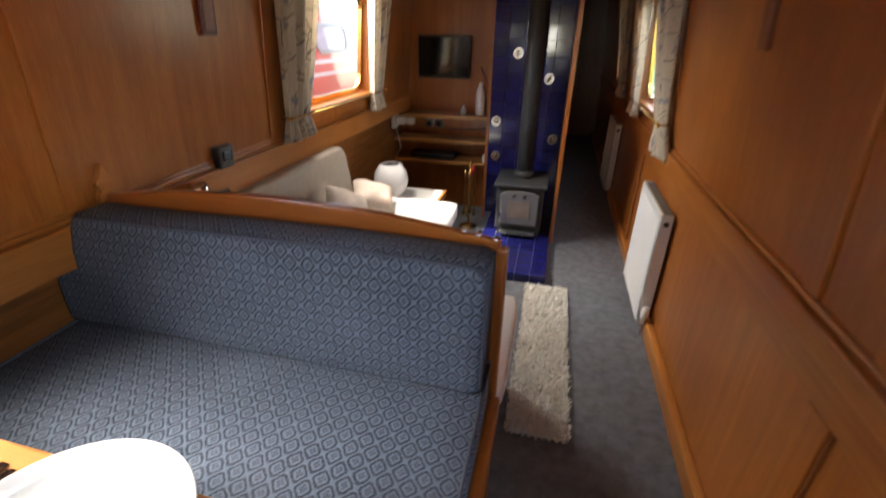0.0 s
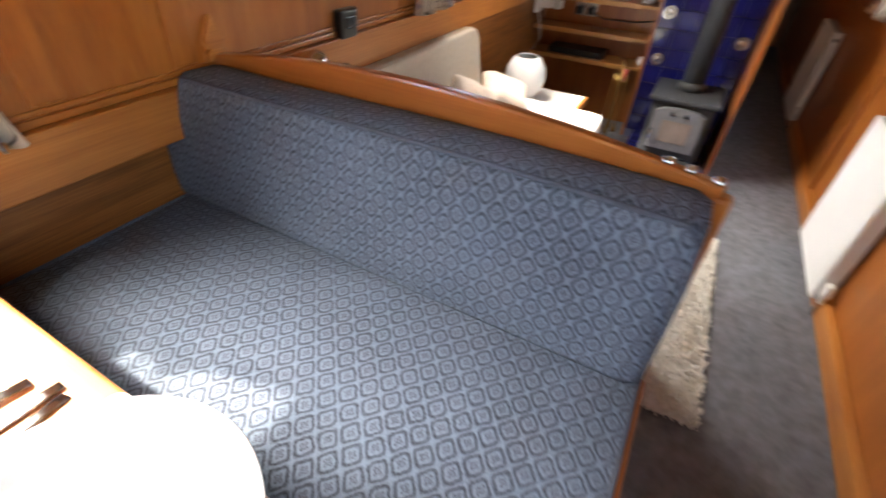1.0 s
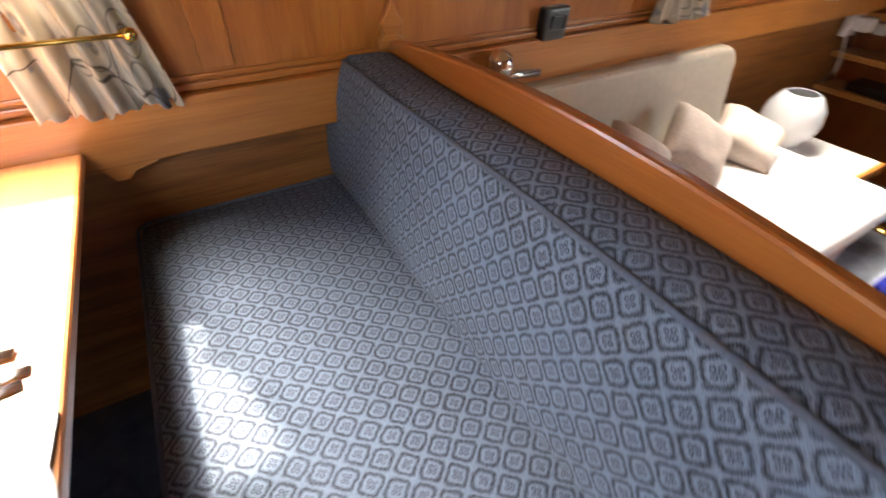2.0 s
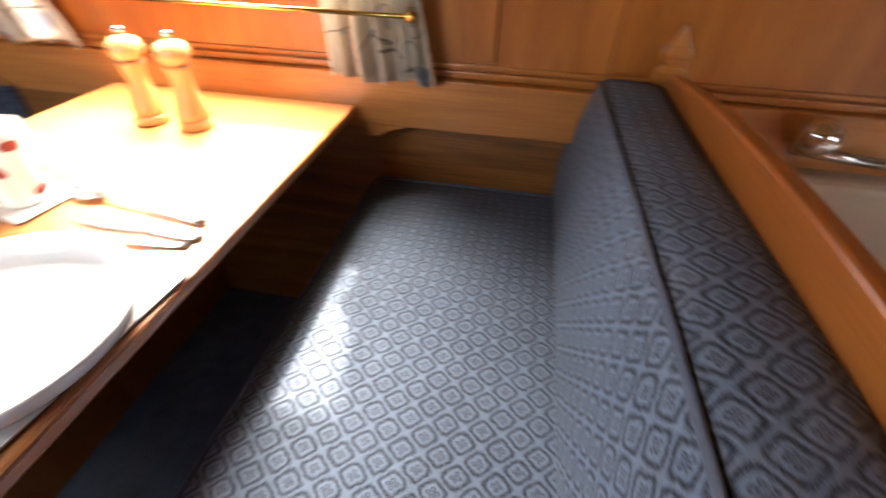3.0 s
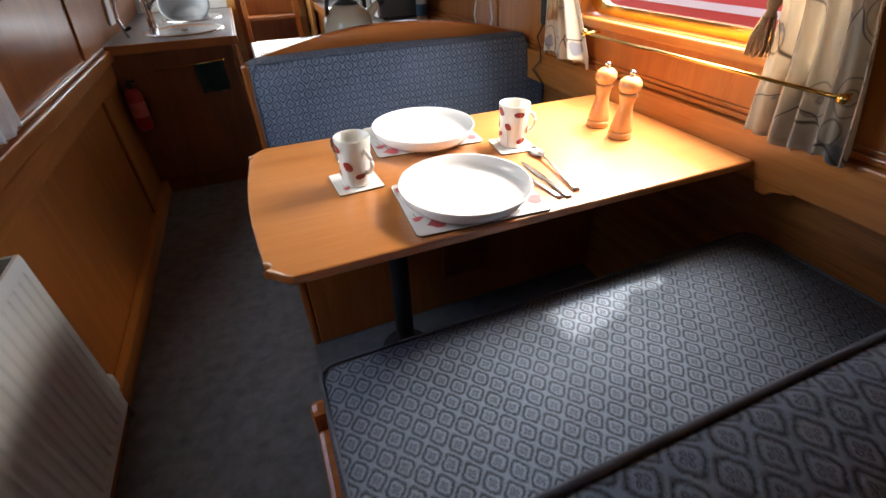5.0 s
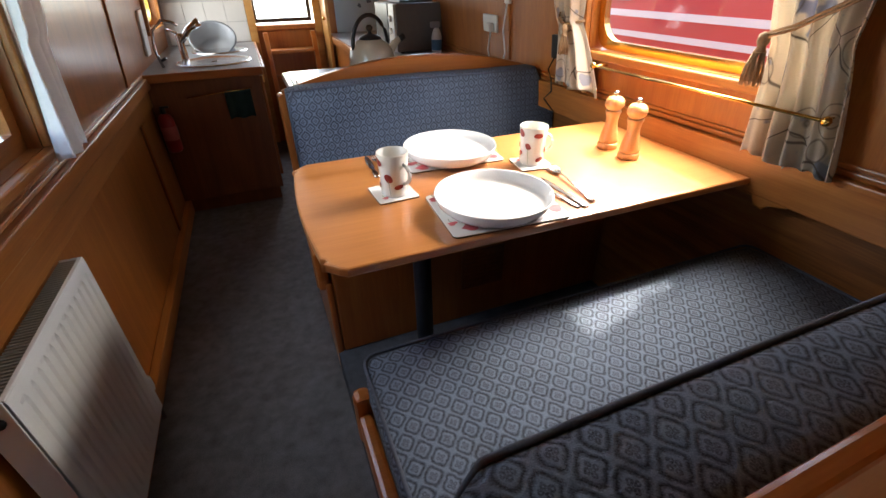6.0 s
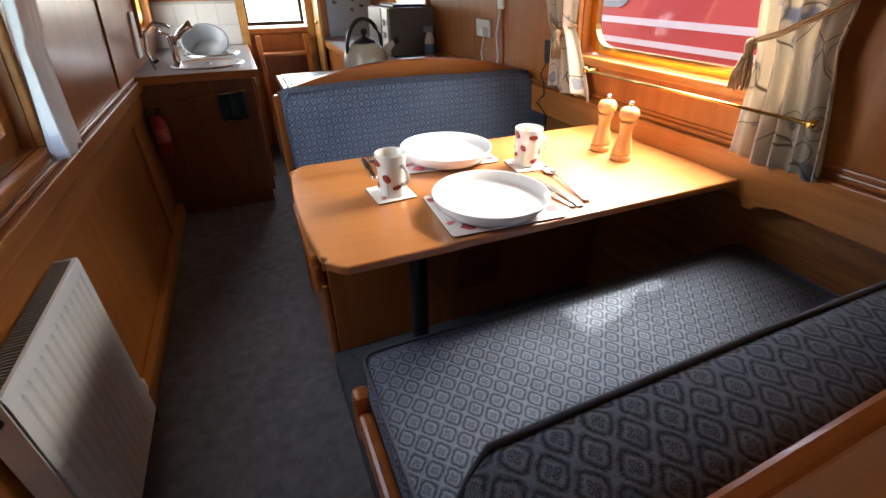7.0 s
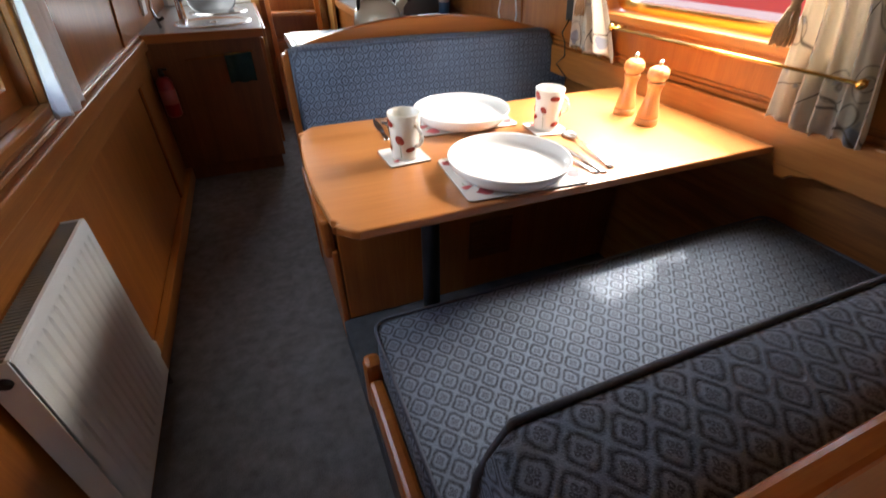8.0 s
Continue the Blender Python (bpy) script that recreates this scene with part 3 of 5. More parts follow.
SASH_W = plain("white_voile", (0.8, 0.78, 0.74), 0.9, 0, 400, 0.05, 0.3)


def curtain(x_in, side, top, mid, bot, zt, zm, zb, seed, cloth=LINEN, tie=True, folds=5):
    """A hanging curtain: y spans at the top, at the tie and at the hem."""
    c = thing("curtain", "cream linen curtain with scrolling blue flowers, gathered by a cord" if tie else "short white side curtain beside the hatch", "curtain", (x_in, (mid[0] + mid[1]) / 2, zb), "cabin curtains")
    rnd = random.Random(seed)
    ph = rnd.random() * 6
    lean = 0.09
    base = 0.93 if side < 0 else 0.83
    bm = bmesh.new()
    rows, cols = 40, 56
    grid = []
    for j in range(rows + 1):
        z = zb + (zt - zb) * j / rows
        if z >= zm:
            t = (z - zm) / (zt - zm)
            e = t ** 0.75
            a, d = mid[0] + (top[0] - mid[0]) * e, mid[1] + (top[1] - mid[1]) * e
            amp = 0.022 + 0.014 * t
        else:
            t = (zm - z) / (zm - zb)
            e = t ** 0.8
            a, d = mid[0] + (bot[0] - mid[0]) * e, mid[1] + (bot[1] - mid[1]) * e
            amp = 0.018 + 0.018 * t
        row = []
        for i in range(cols + 1):
            u = i / cols
            y = a + (d - a) * u
            f = math.sin(2 * math.pi * folds * u + ph + 0.5 * math.sin(3 * z + ph)) + 0.35 * math.sin(2 * math.pi * folds * 2.3 * u + ph * 2)
            off = 0.034 + amp * (0.9 + f) * 0.8
            x = x_in - side * (off + max(0, z - base) * lean)
            zz = z + (0.012 * math.sin(2 * math.pi * folds * u + ph) + 0.006 * math.sin(11 * u) if j == 0 else 0)
            row.append(bm.verts.new((x, y, zz)))
        grid.append(row)
    for j in range(rows):
        for i in range(cols):
            bm.faces.new((grid[j][i], grid[j][i + 1], grid[j + 1][i + 1], grid[j + 1][i]))
    o = part("cloth", bm, cloth, c, "", True)
    so = o.modifiers.new("thickness", "SOLIDIFY")
    so.thickness = 0.002
    # cloth coordinates follow the gathered width
    uv = o.data.uv_layers.active.data
    wide = abs(top[1] - top[0]) * 1.9
    for poly in o.data.polygons:
        for li in poly.loop_indices:
            vi = o.data.loops[li].vertex_index
            uv[li].uv = (seed + (vi % (cols + 1)) / cols * wide, (vi // (cols + 1)) / rows * (zt - zb))
    if tie and seed > 1:
        yc, r = (mid[0] + mid[1]) / 2, (mid[1] - mid[0]) / 2
        xm = x_in - side * (0.05 + max(0, zm - base) * lean)
        pts = [(xm - side * 0.035 * math.sin(math.pi * k / 14) + side * 0.02, mid[0] - 0.005 + (2 * r + 0.01) * k / 14, zm + 0.01 - 0.012 * math.sin(math.pi * k / 14)) for k in range(15)]
        part("tie_cord", tube(pts, 0.0055, 8), TASSEL, c, "twisted tan tie-back cord", True)
    return c


def brass_rail(y0, y1, z, x, side, number=0):
    r = thing("curtain_rail", "slim brass curtain retaining rail with ball ends", "rail", (x, (y0 + y1) / 2, z))
    part("bar", tube([(x, y0, z), (x, y1, z)], 0.0042, 12), BRASS, r, "", True)
    for y in (y0, y1):
        part("ball", lathe([(0.002, -0.011), (0.008, -0.008), (0.011, 0), (0.008, 0.008), (0.002, 0.011)], (x, y, z), 14), BRASS, r, "", True)
        part("stem", tube([(x, y - 0.012 if y == y1 else y + 0.012, z), (x + side * 0.05, y - 0.012 if y == y1 else y + 0.012, z)], 0.004, 8), BRASS, r, "", True)
    return r


curtain(0.0, -1, (-0.73, -0.47), (-0.665, -0.50), (-0.645, -0.44), 1.72, 1.19, 0.925, 1, folds=4)
curtain(0.0, -1, (-1.62, -1.34), (-1.50, -1.385), (-1.47, -1.26), 1.72, 1.17, 0.945, 2, folds=3)
curtain(0.0, -1, (0.80, 1.16), (0.86, 1.04), (0.83, 1.08), 1.70, 1.03, 0.93, 3, folds=4)
curtain(0.0, -1, (1.74, 2.02), (1.84, 1.98), (1.84, 2.00), 1.70, 1.03, 0.92, 4, folds=3)
curtain(1.80, 1, (1.56, 1.98), (1.56, 1.72), (1.44, 1.70), 1.68, 0.98, 0.82, 5, folds=4)
curtain(1.80, 1, (2.40, 2.80), (2.52, 2.68), (2.48, 2.72), 1.68, 0.98, 0.87, 6, folds=4)
curtain(1.80, 1, (3.30, 3.66), (3.36, 3.52), (3.34, 3.56), 1.66, 1.0, 0.9, 7, folds=3)
curtain(1.80, 1, (-1.62, -1.46), (-1.57, -1.43), (-1.52, -1.40), 1.80, 1.2, 0.905, 8, SASH_W, False, 2)
brass_rail(-1.24, -0.478, 1.052, 0.098, -1)
brass_rail(0.84, 2.0, 1.035, 0.085, -1)
brass_rail(1.50, 2.75, 0.985, 1.70, 1)

# hanging tassels on the tie-backs
def tassel(x, y, z, size, cord, seed):
    """A cord tie-back with a tassel; z is the height of the tassel's neck."""
    ts = thing("tassel", "tan cord tie-back tassel hanging from the curtain", "tassel", (x, y, z - 0.08 * size), "curtain tassels")
    for off in (-0.004, 0.004):
        part("loop_cord", tube([(p[0], p[1], p[2] + off) for p in cord], 0.0033, 8), TASSEL, ts, "", True)
    part("head", lathe([(r * size, h * size) for r, h in ((0.004, 0.045), (0.012, 0.04), (0.014, 0.025), (0.009, 0.012), (0.013, 0.004), (0.015, 0.0))], (x, y, z), 14), TASSEL, ts, "", True)
    rnd = random.Random(seed)
    strands = bmesh.new()
    for i in range(56):
        a, r = rnd.random() * 6.283, size * (0.003 + 0.010 * rnd.random() ** 0.5)
        r2 = r * (1.5 + 0.5 * rnd.random())
        at = lambda rr, turn, h: (x + rr * math.cos(a + turn), y + rr * math.sin(a + turn), z + h * size)
        one = tube([at(r, 0, 0.002), at(r2, 0.2, -0.04), at(r2, 0.35, -0.078 + 0.008 * rnd.random())], 0.0014, 4)
        me = bpy.data.meshes.new("strand")
        one.to_mesh(me)
        one.free()
        strands.from_mesh(me)
        bpy.data.meshes.remove(me)
    tagged(part("skirt", strands, TASSEL, ts, "", True), kind="stuff")


tassel(0.108, -0.664, 1.165, 0.95, [(0.085, -0.45, 1.32), (0.112, -0.52, 1.27), (0.118, -0.60, 1.222), (0.108, -0.664, 1.20)], 4)
tassel(0.100, -1.425, 1.130, 0.85, [(0.070, -1.505, 1.205), (0.100, -1.47, 1.185), (0.100, -1.425, 1.160)], 9)

# ---------------------------------------------------------------- radiators
def radiator(y0, y1, z0, z1, label):
    r = thing("radiator", label, "radiator", (1.77, (y0 + y1) / 2, z0), "white panel radiators")
    xf, xb = 1.728, 1.788
    bm = bmesh.new()
    n = max(6, int((y1 - y0) / 0.0375))
    prof = [(y0 + 0.004, 0.0), (y0 + 0.022, 0.0)]
    step = (y1 - y0 - 0.05) / n
    for i in range(n):
        a = y0 + 0.025 + i * step
        prof += [(a + step * 0.12, 0.0), (a + step * 0.3, 0.004), (a + step * 0.7, 0.004), (a + step * 0.88, 0.0)]
    prof += [(y1 - 0.022, 0.0), (y1 - 0.004, 0.0)]
    zs = [(z0 + 0.006, 0), (z0 + 0.03, 0), (z0 + 0.045, 1), (z1 - 0.045, 1), (z1 - 0.03, 0), (z1 - 0.012, 0), (z1 - 0.004, -0.3), (z1, -1.2)]
    g = [[bm.verts.new((xf + (d * f if f >= 0 else -f * 0.004), y, z)) for y, d in prof] for z, f in zs]
    for a, b2 in zip(g, g[1:]):
        for i in range(len(prof) - 1):
            bm.faces.new((a[i], b2[i], b2[i + 1], a[i + 1]))
    add_box(bm, (xf + 0.010, y0 + 0.004, z0 + 0.006), (xf + 0.016, y1 - 0.004, z1 - 0.006))
    part("front_panel", bm, WHITE_ENAMEL, r, "ribbed white panel", False)
    for y, nm in ((y0, "end_cover"), (y1 - 0.004, "end_cover")):
        part(nm, box((xf + 0.004, y, z0 + 0.01), (xb - 0.004, y + 0.004, z1), 0.0015), WHITE_ENAMEL, r)
    part("back_panel", box((xb - 0.014, y0 + 0.005, z0), (xb - 0.004, y1 - 0.005, z1 - 0.01), 0.003), WHITE_ENAMEL, r)
    part("top_rim", box((xf + 0.001, y0 + 0.004, z1 - 0.003), (xf + 0.012, y1 - 0.004, z1 + 0.002), 0.002), WHITE_ENAMEL, r)
    gb = bmesh.new()
    k = int((y1 - y0) / 0.011)
    for i in range(k):
        y = y0 + 0.01 + (y1 - y0 - 0.02) * (i + 0.5) / k
        add_box(gb, (xf + 0.013, y - 0.0022, z1 - 0.008), (xb - 0.006, y + 0.0022, z1))
    part("top_grille", gb, GRILLE, r, "slotted top grille")
    part("valve", lathe([(0.011, 0), (0.011, 0.03), (0.017, 0.034), (0.019, 0.05), (0.019, 0.085), (0.015, 0.092)], (1.755, y0 - 0.032, z0 + 0.02), 16), PLASTIC_W, r, "white thermostatic valve head", True)
    part("tail_pipe", tube([(1.755, y0 - 0.032, z0 + 0.02), (1.755, y0 - 0.032, 0.0)], 0.0075, 10), CHROME, r, "", True)
    part("valve_nut", tube([(1.755, y0 - 0.032, z0 + 0.035), (1.755, y0 + 0.002, z0 + 0.035)], 0.011, 8), CHROME, r, "", True)
    for y in (y0 - 0.001, y1 + 0.001):
        part("plug", tube([(1.757, y - 0.003, z1 - 0.045), (1.757, y + 0.003, z1 - 0.045)], 0.013, 14), PLASTIC_K, r, "dark blanking plug", True)
    part("bracket", box((xb - 0.004, y0 + 0.1, z0 + 0.1), (1.80, y0 + 0.13, z1 - 0.1), 0.002), WHITE_ENAMEL, r)
    return r


radiator(-1.21, -0.69, 0.09, 0.70, "white ribbed panel radiator below the hatch")
radiator(1.16, 1.70, 0.05, 0.645, "white ribbed panel radiator in the saloon")
radiator(3.30, 3.85, 0.07, 0.67, "white ribbed panel radiator in the passage")

# ---------------------------------------------------------------- on the table
ZT = 0.858
POPPY = plain("poppy_red_glaze", (0.24, 0.035, 0.03), 0.25, 0, 60, 0.5, 0.0)
POPPY_P = plain("poppy_pink_print", (0.52, 0.09, 0.10), 0.35, 0, 60, 0.5, 0.0)
STEM = plain("leaf_green_glaze", (0.16, 0.20, 0.07), 0.3, 0, 40, 0.3, 0.0)
MELAMINE = plain("gloss_white_board", (0.78, 0.76, 0.72), 0.2, 0, 8, 0.03, 0.0, coat=0.4)
CORK = plain("cork_backing", (0.10, 0.06, 0.03), 0.9, 0, 90, 0.4, 0.2)


def petal_disc(bm, c, u, v, n, size, seed):
    """A poppy head: a ragged fan of petals in the plane u, v."""
    rnd2 = random.Random(seed)
    k = 18
    ctr = bm.verts.new(c)
    ring = []
    for i in range(k):
        a = 2 * math.pi * i / k
        r = size * (0.85 + 0.22 * math.sin(2.5 * a + seed) + 0.08 * rnd2.random())
        ring.append(bm.verts.new(c + u * (r * math.cos(a)) + v * (0.75 * r * math.sin(a))))
    for i in range(k):
        bm.faces.new((ctr, ring[i], ring[(i + 1) % k]))


def board(name, centre, sx, sy, turn, label, category, flowers, group):
    """A glossy printed board with rounded corners lying on the table."""
    t = thing(name, label, category, (centre[0], centre[1], ZT), group)
    rot = Matrix.Rotation(radians(turn), 4, "Z")
    put = lambda bm: bmesh.ops.transform(bm, matrix=Matrix.Translation((centre[0], centre[1], 0)) @ rot, verts=bm.verts)
    r = min(sx, sy) * 0.06
    ol = rounded_rect(-sx / 2, sx / 2, -sy / 2, sy / 2, r)
    b1 = prism(ol, "z", ZT + 0.0005, ZT + 0.0025)
    put(b1)
    part("backing", b1, CORK, t)
    b2 = prism(ol, "z", ZT + 0.0025, ZT + 0.005, 0.0008)
    put(b2)
    part("print", b2, MELAMINE, t)
    for i, (fx, fy, sz) in enumerate(flowers):
        fb = bmesh.new()
        petal_disc(fb, Vector((fx, fy, ZT + 0.0056)), Vector((1, 0, 0)), Vector((0, 1, 0)), None, sz, i + 3)
        put(fb)
        part("printed_flower", fb, POPPY_P, t)
        sb = tube([(fx, fy - sz * 0.6, ZT + 0.0052), (fx + sz * 0.3, fy - sz * 1.3, ZT + 0.0052), (fx + sz * 0.2, fy - sz * 1.9, ZT + 0.0052)], 0.0009, 4)
        put(sb)
        part("printed_stem", sb, STEM, t)
    return t


board("placemat", (0.735, -0.744), 0.284, 0.218, -3.5, "white placemat printed with red poppies", "placemat", [(0.095, 0.078, 0.022), (-0.122, 0.062, 0.024), (0.125, 0.05, 0.012), (0.12, -0.08, 0.018), (-0.11, -0.08, 0.018)], "place settings")
board("placemat", (0.703, -1.121), 0.288, 0.218, -3, "white placemat printed with red poppies", "placemat", [(0.105, 0.085, 0.024), (-0.12, 0.075, 0.022), (0.122, 0.045, 0.018), (-0.11, -0.07, 0.018), (0.10, -0.09, 0.014)], "place settings")
board("coaster", (0.934, -0.919), 0.103, 0.108, 3, "square white coaster with a poppy print", "coaster", [(0.0, -0.036, 0.014), (0.03, 0.03, 0.01)], "place settings")
board("coaster", (0.510, -0.949), 0.098, 0.10, -7, "square white coaster with a poppy print", "coaster", [(0.025, -0.03, 0.012)], "place settings")


def plate(at):
    p = thing("plate", "large white round plate with an upright rim on a placemat", "plate", at, "place settings")
    part("body", lathe([(0.100, 0.0), (0.105, 0.002), (0.120, 0.008), (0.132, 0.020), (0.1385, 0.037), (0.1375, 0.0395), (0.135, 0.038), (0.128, 0.022), (0.116, 0.012), (0.098, 0.0095), (0.05, 0.0085), (0.004, 0.0085)], at, 64), CERAMIC, p, "", True)
    return p


plate((0.743, -0.741, ZT + 0.0052))
plate((0.703, -1.096, ZT + 0.0052))


MUG_GLAZE = plain("cream_glaze", (0.71, 0.69, 0.63), 0.14, 0, 10, 0.03, 0.0, coat=0.5)


def mug(at, turn, seed):
    g = thing("mug", "tall white ceramic mug painted with red poppies", "mug", at, "place settings")
    h = 0.108
    part("body", lathe([(0.031, 0.0), (0.033, 0.003), (0.0338, 0.01), (0.0352, 0.06), (0.0395, h - 0.002), (0.0385, h), (0.037, h - 0.001), (0.0332, 0.06), (0.0315, 0.012), (0.004, 0.008)], at, 40), MUG_GLAZE, g, "", True)
    d = Vector((math.cos(radians(turn)), math.sin(radians(turn)), 0))
    o = Vector(at)
    pts = [o + d * (0.034 + 0.022 * math.sin(math.pi * k / 10) ** 0.6) + Vector((0, 0, 0.032 + 0.052 * k / 10)) for k in range(11)]
    part("handle", tube(pts, 0.0048, 10), MUG_GLAZE, g, "", True)
    rnd3 = random.Random(seed)
    n = 0
    for lvl, z in enumerate((0.026, 0.052, 0.086)):
        for k in range(4):
            a = radians(360 / 4 * k + 45 * lvl + rnd3.uniform(-12, 12))
            if abs((math.degrees(a) - turn + 180) % 360 - 180) < 22:
                continue
            zz = z + rnd3.uniform(-0.008, 0.008)
            rad = 0.0336 + 0.0052 * zz / h + 0.0012
            fb = bmesh.new()
            size = rnd3.uniform(0.011, 0.016)
            kk = 16
            ring = []
            for i in range(kk):
                t = 2 * math.pi * i / kk
                rr = size * (0.88 + 0.2 * math.sin(2 * t + n))
                aa = a + rr * math.cos(t) / rad
                ring.append(fb.verts.new((at[0] + rad * math.cos(aa), at[1] + rad * math.sin(aa), at[2] + zz + 0.75 * rr * math.sin(t))))
            mid = fb.verts.new((at[0] + (rad + 0.0004) * math.cos(a), at[1] + (rad + 0.0004) * math.sin(a), at[2] + zz))
            for i in range(kk):
                fb.faces.new((mid, ring[i], ring[(i + 1) % kk]))
            bmesh.ops.recalc_face_normals(fb, faces=fb.faces)
            part("painted_poppy", fb, POPPY, g)
            if lvl == 1:
                part("painted_stem", tube([(at[0] + rad * math.cos(a), at[1] + rad * math.sin(a), at[2] + zz - 0.006), (at[0] + (rad - 0.001) * math.cos(a + 0.08), at[1] + (rad - 0.001) * math.sin(a + 0.08), at[2] + 0.008)], 0.0007, 4), STEM, g)
            n += 1
    return g


mug((0.931, -0.911, ZT + 0.0052), 118, 3)
mug((0.509, -0.951, ZT + 0.0052), 165, 8)


def mill(at):
    w = thing("pepper_mill", "turned beech pepper mill with a steel knob", "mill", at, "pair of mills")
    part("body", lathe([(r * 0.98, h * 0.91) for r, h in [(0.030, 0), (0.0315, 0.002), (0.0315, 0.017), (0.030, 0.0195), (0.0265, 0.020), (0.0265, 0.022), (0.0295, 0.0235), (0.0285, 0.034), (0.0235, 0.058), (0.0185, 0.083), (0.018, 0.098), (0.0205, 0.114), (0.0235, 0.122), (0.0225, 0.127)]], at, 32), BEECH, w, "", True)
    part("head", lathe([(r * 0.98, h * 0.91) for r, h in [(0.018, 0.1275), (0.020, 0.131), (0.0275, 0.140), (0.029, 0.150), (0.0265, 0.161), (0.019, 0.169), (0.008, 0.173)]], at, 32), BEECH, w, "", True)
    part("knob", lathe([(r * 0.98, h * 0.91) for r, h in [(0.003, 0.172), (0.003, 0.177), (0.007, 0.179), (0.008, 0.184), (0.005, 0.188), (0.001, 0.189)]], at, 16), STEEL, w, "small steel knob", True)
    return w


mill((0.215, -0.976, ZT + 0.0003))
mill((0.219, -0.879, ZT + 0.0003))


def cutlery(kind, a, b2, label):
    """A spoon, knife or fork lying from its tip a to its handle's end b2."""
    A, B = Vector((a[0], a[1], ZT + 0.001)), Vector((b2[0], b2[1], ZT + 0.001))
    d = (B - A).normalized()
    s = Vector((-d.y, d.x, 0))
    L = (B - A).length
    c = thing(kind, label, "cutlery", tuple((A + B) / 2), "cutlery")
    if kind == "spoon":
        prof = [(0, 0.002, 0.006), (0.01, 0.013, 0.004), (0.03, 0.019, 0.001), (0.048, 0.014, 0.003), (0.06, 0.004, 0.007), (0.09, 0.003, 0.008), (L - 0.03, 0.006, 0.003), (L, 0.007, 0.001)]
    elif kind == "knife":
        prof = [(0, 0.001, 0.001), (0.02, 0.006, 0.001), (0.06, 0.009, 0.001), (0.10, 0.008, 0.001), (0.105, 0.005, 0.002), (L - 0.02, 0.007, 0.003), (L, 0.006, 0.002)]
    else:
        prof = [(0.045, 0.011, 0.003), (0.06, 0.009, 0.004), (0.07, 0.0035, 0.006), (0.1, 0.003, 0.007), (L - 0.03, 0.006, 0.003), (L, 0.007, 0.001)]
    bm = bmesh.new()
    rows = [[bm.verts.new(A + d * t + s * (w * q) + Vector((0, 0, z + (0.0035 if abs(q) == 1 and kind == "spoon" and t < 0.05 else 0)))) for q in (-1, -0.5, 0, 0.5, 1)] for t, w, z in prof]
    for r0, r1 in zip(rows, rows[1:]):
        for i in range(4):
            bm.faces.new((r0[i], r0[i + 1], r1[i + 1], r1[i]))
    bmesh.ops.recalc_face_normals(bm, faces=bm.faces)
    bmesh.ops.solidify(bm, geom=bm.faces[:], thickness=0.0022)
    part("body", bm, STEEL, c, "", True)
    if kind == "fork":
        for q in (-0.009, -0.003, 0.003, 0.009):
            part("tine", tube([A + s * q + Vector((0, 0, 0.003)), A + d * 0.047 + s * q + Vector((0, 0, 0.005))], 0.0014, 6), STEEL, c, "", True)
    return c


cutlery("spoon", (0.477, -0.905), (0.509, -0.671), "stainless steel dessert spoon beside a plate")
cutlery("knife", (0.540, -0.850), (0.540, -0.655), "stainless steel knife beside a plate")
cutlery("fork", (0.588, -0.862), (0.556, -0.660), "stainless steel fork tucked against a plate")
cutlery("fork", (0.912, -1.215), (0.922, -1.045), "stainless steel fork beside the far plate")
cutlery("knife", (0.935, -1.212), (0.944, -1.035), "stainless steel knife beside the far plate")

# ---------------------------------------------------------------- along the cabin side
fin = thing("finial", "carved light oak finial on the cabin side above the partition", "ornament", (0.0, 0.005, 0.96))
prof = [(-0.028, 0.956), (-0.026, 0.975), (-0.018, 0.983), (-0.025, 0.995), (-0.027, 1.006), (-0.019, 1.018), (-0.011, 1.03), (-0.005, 1.048), (0, 1.055)]
part("carving", lean_l(prism(prof + [(-a, c) for a, c in reversed(prof[:-1])], "x", 0.0, 0.018, 0.004)), OAK_Y, fin)

th = thing("thermostat", "square black plastic heating control on the panelled side", "thermostat", (0.0, 0.467, 0.915))
part("case", lean_l(box((0.0, 0.425, 0.918), (0.036, 0.51, 1.003), 0.010, 3)), PLASTIC_K, th)
part("dial", lean_l(box((0.036, 0.445, 0.948), (0.040, 0.49, 0.983), 0.004)), plain("dark_dial", (0.03, 0.035, 0.04), 0.2, 0, 30, 0.2, 0.0), th, "small dark display")

rl = thing("reading_lamp", "small round chrome swivel lamp on the gunwale band", "lamp", (0.05, 0.27, 0.87))
part("head", lathe([(0.001, 0.036), (0.018, 0.032), (0.031, 0.019), (0.036, 0.0), (0.031, -0.019), (0.02, -0.03), (0.001, -0.034)], (0.066, 0.27, 0.895), 24), CHROME, rl, "", True)
part("stem", tube([(0.03, 0.27, 0.885), (0.06, 0.27, 0.89)], 0.008, 10), CHROME, rl, "", True)
part("arm", tube([(0.05, 0.25, 0.862), (0.05, 0.42, 0.848)], 0.011, 10), STEEL, rl, "", True)

pic = thing("picture", "small dark red framed picture on the panelled side", "picture", (0.0, 0.487, 1.36))
part("frame", lean_l(box((0.0, 0.455, 1.365), (0.016, 0.525, 1.56), 0.004)), plain("dark_red_frame", (0.10, 0.014, 0.012), 0.4, 0, 30, 0.3, 0.05), pic)
part("print", lean_l(box((0.016, 0.468, 1.38), (0.018, 0.512, 1.545))), plain("dull_print", (0.16, 0.05, 0.03), 0.4, 0, 50, 0.5, 0.0), pic)
pk = thing("wall_hook", "dark wooden wall plaque on the red-brown side", "plaque", (1.80, 0.62, 1.35))
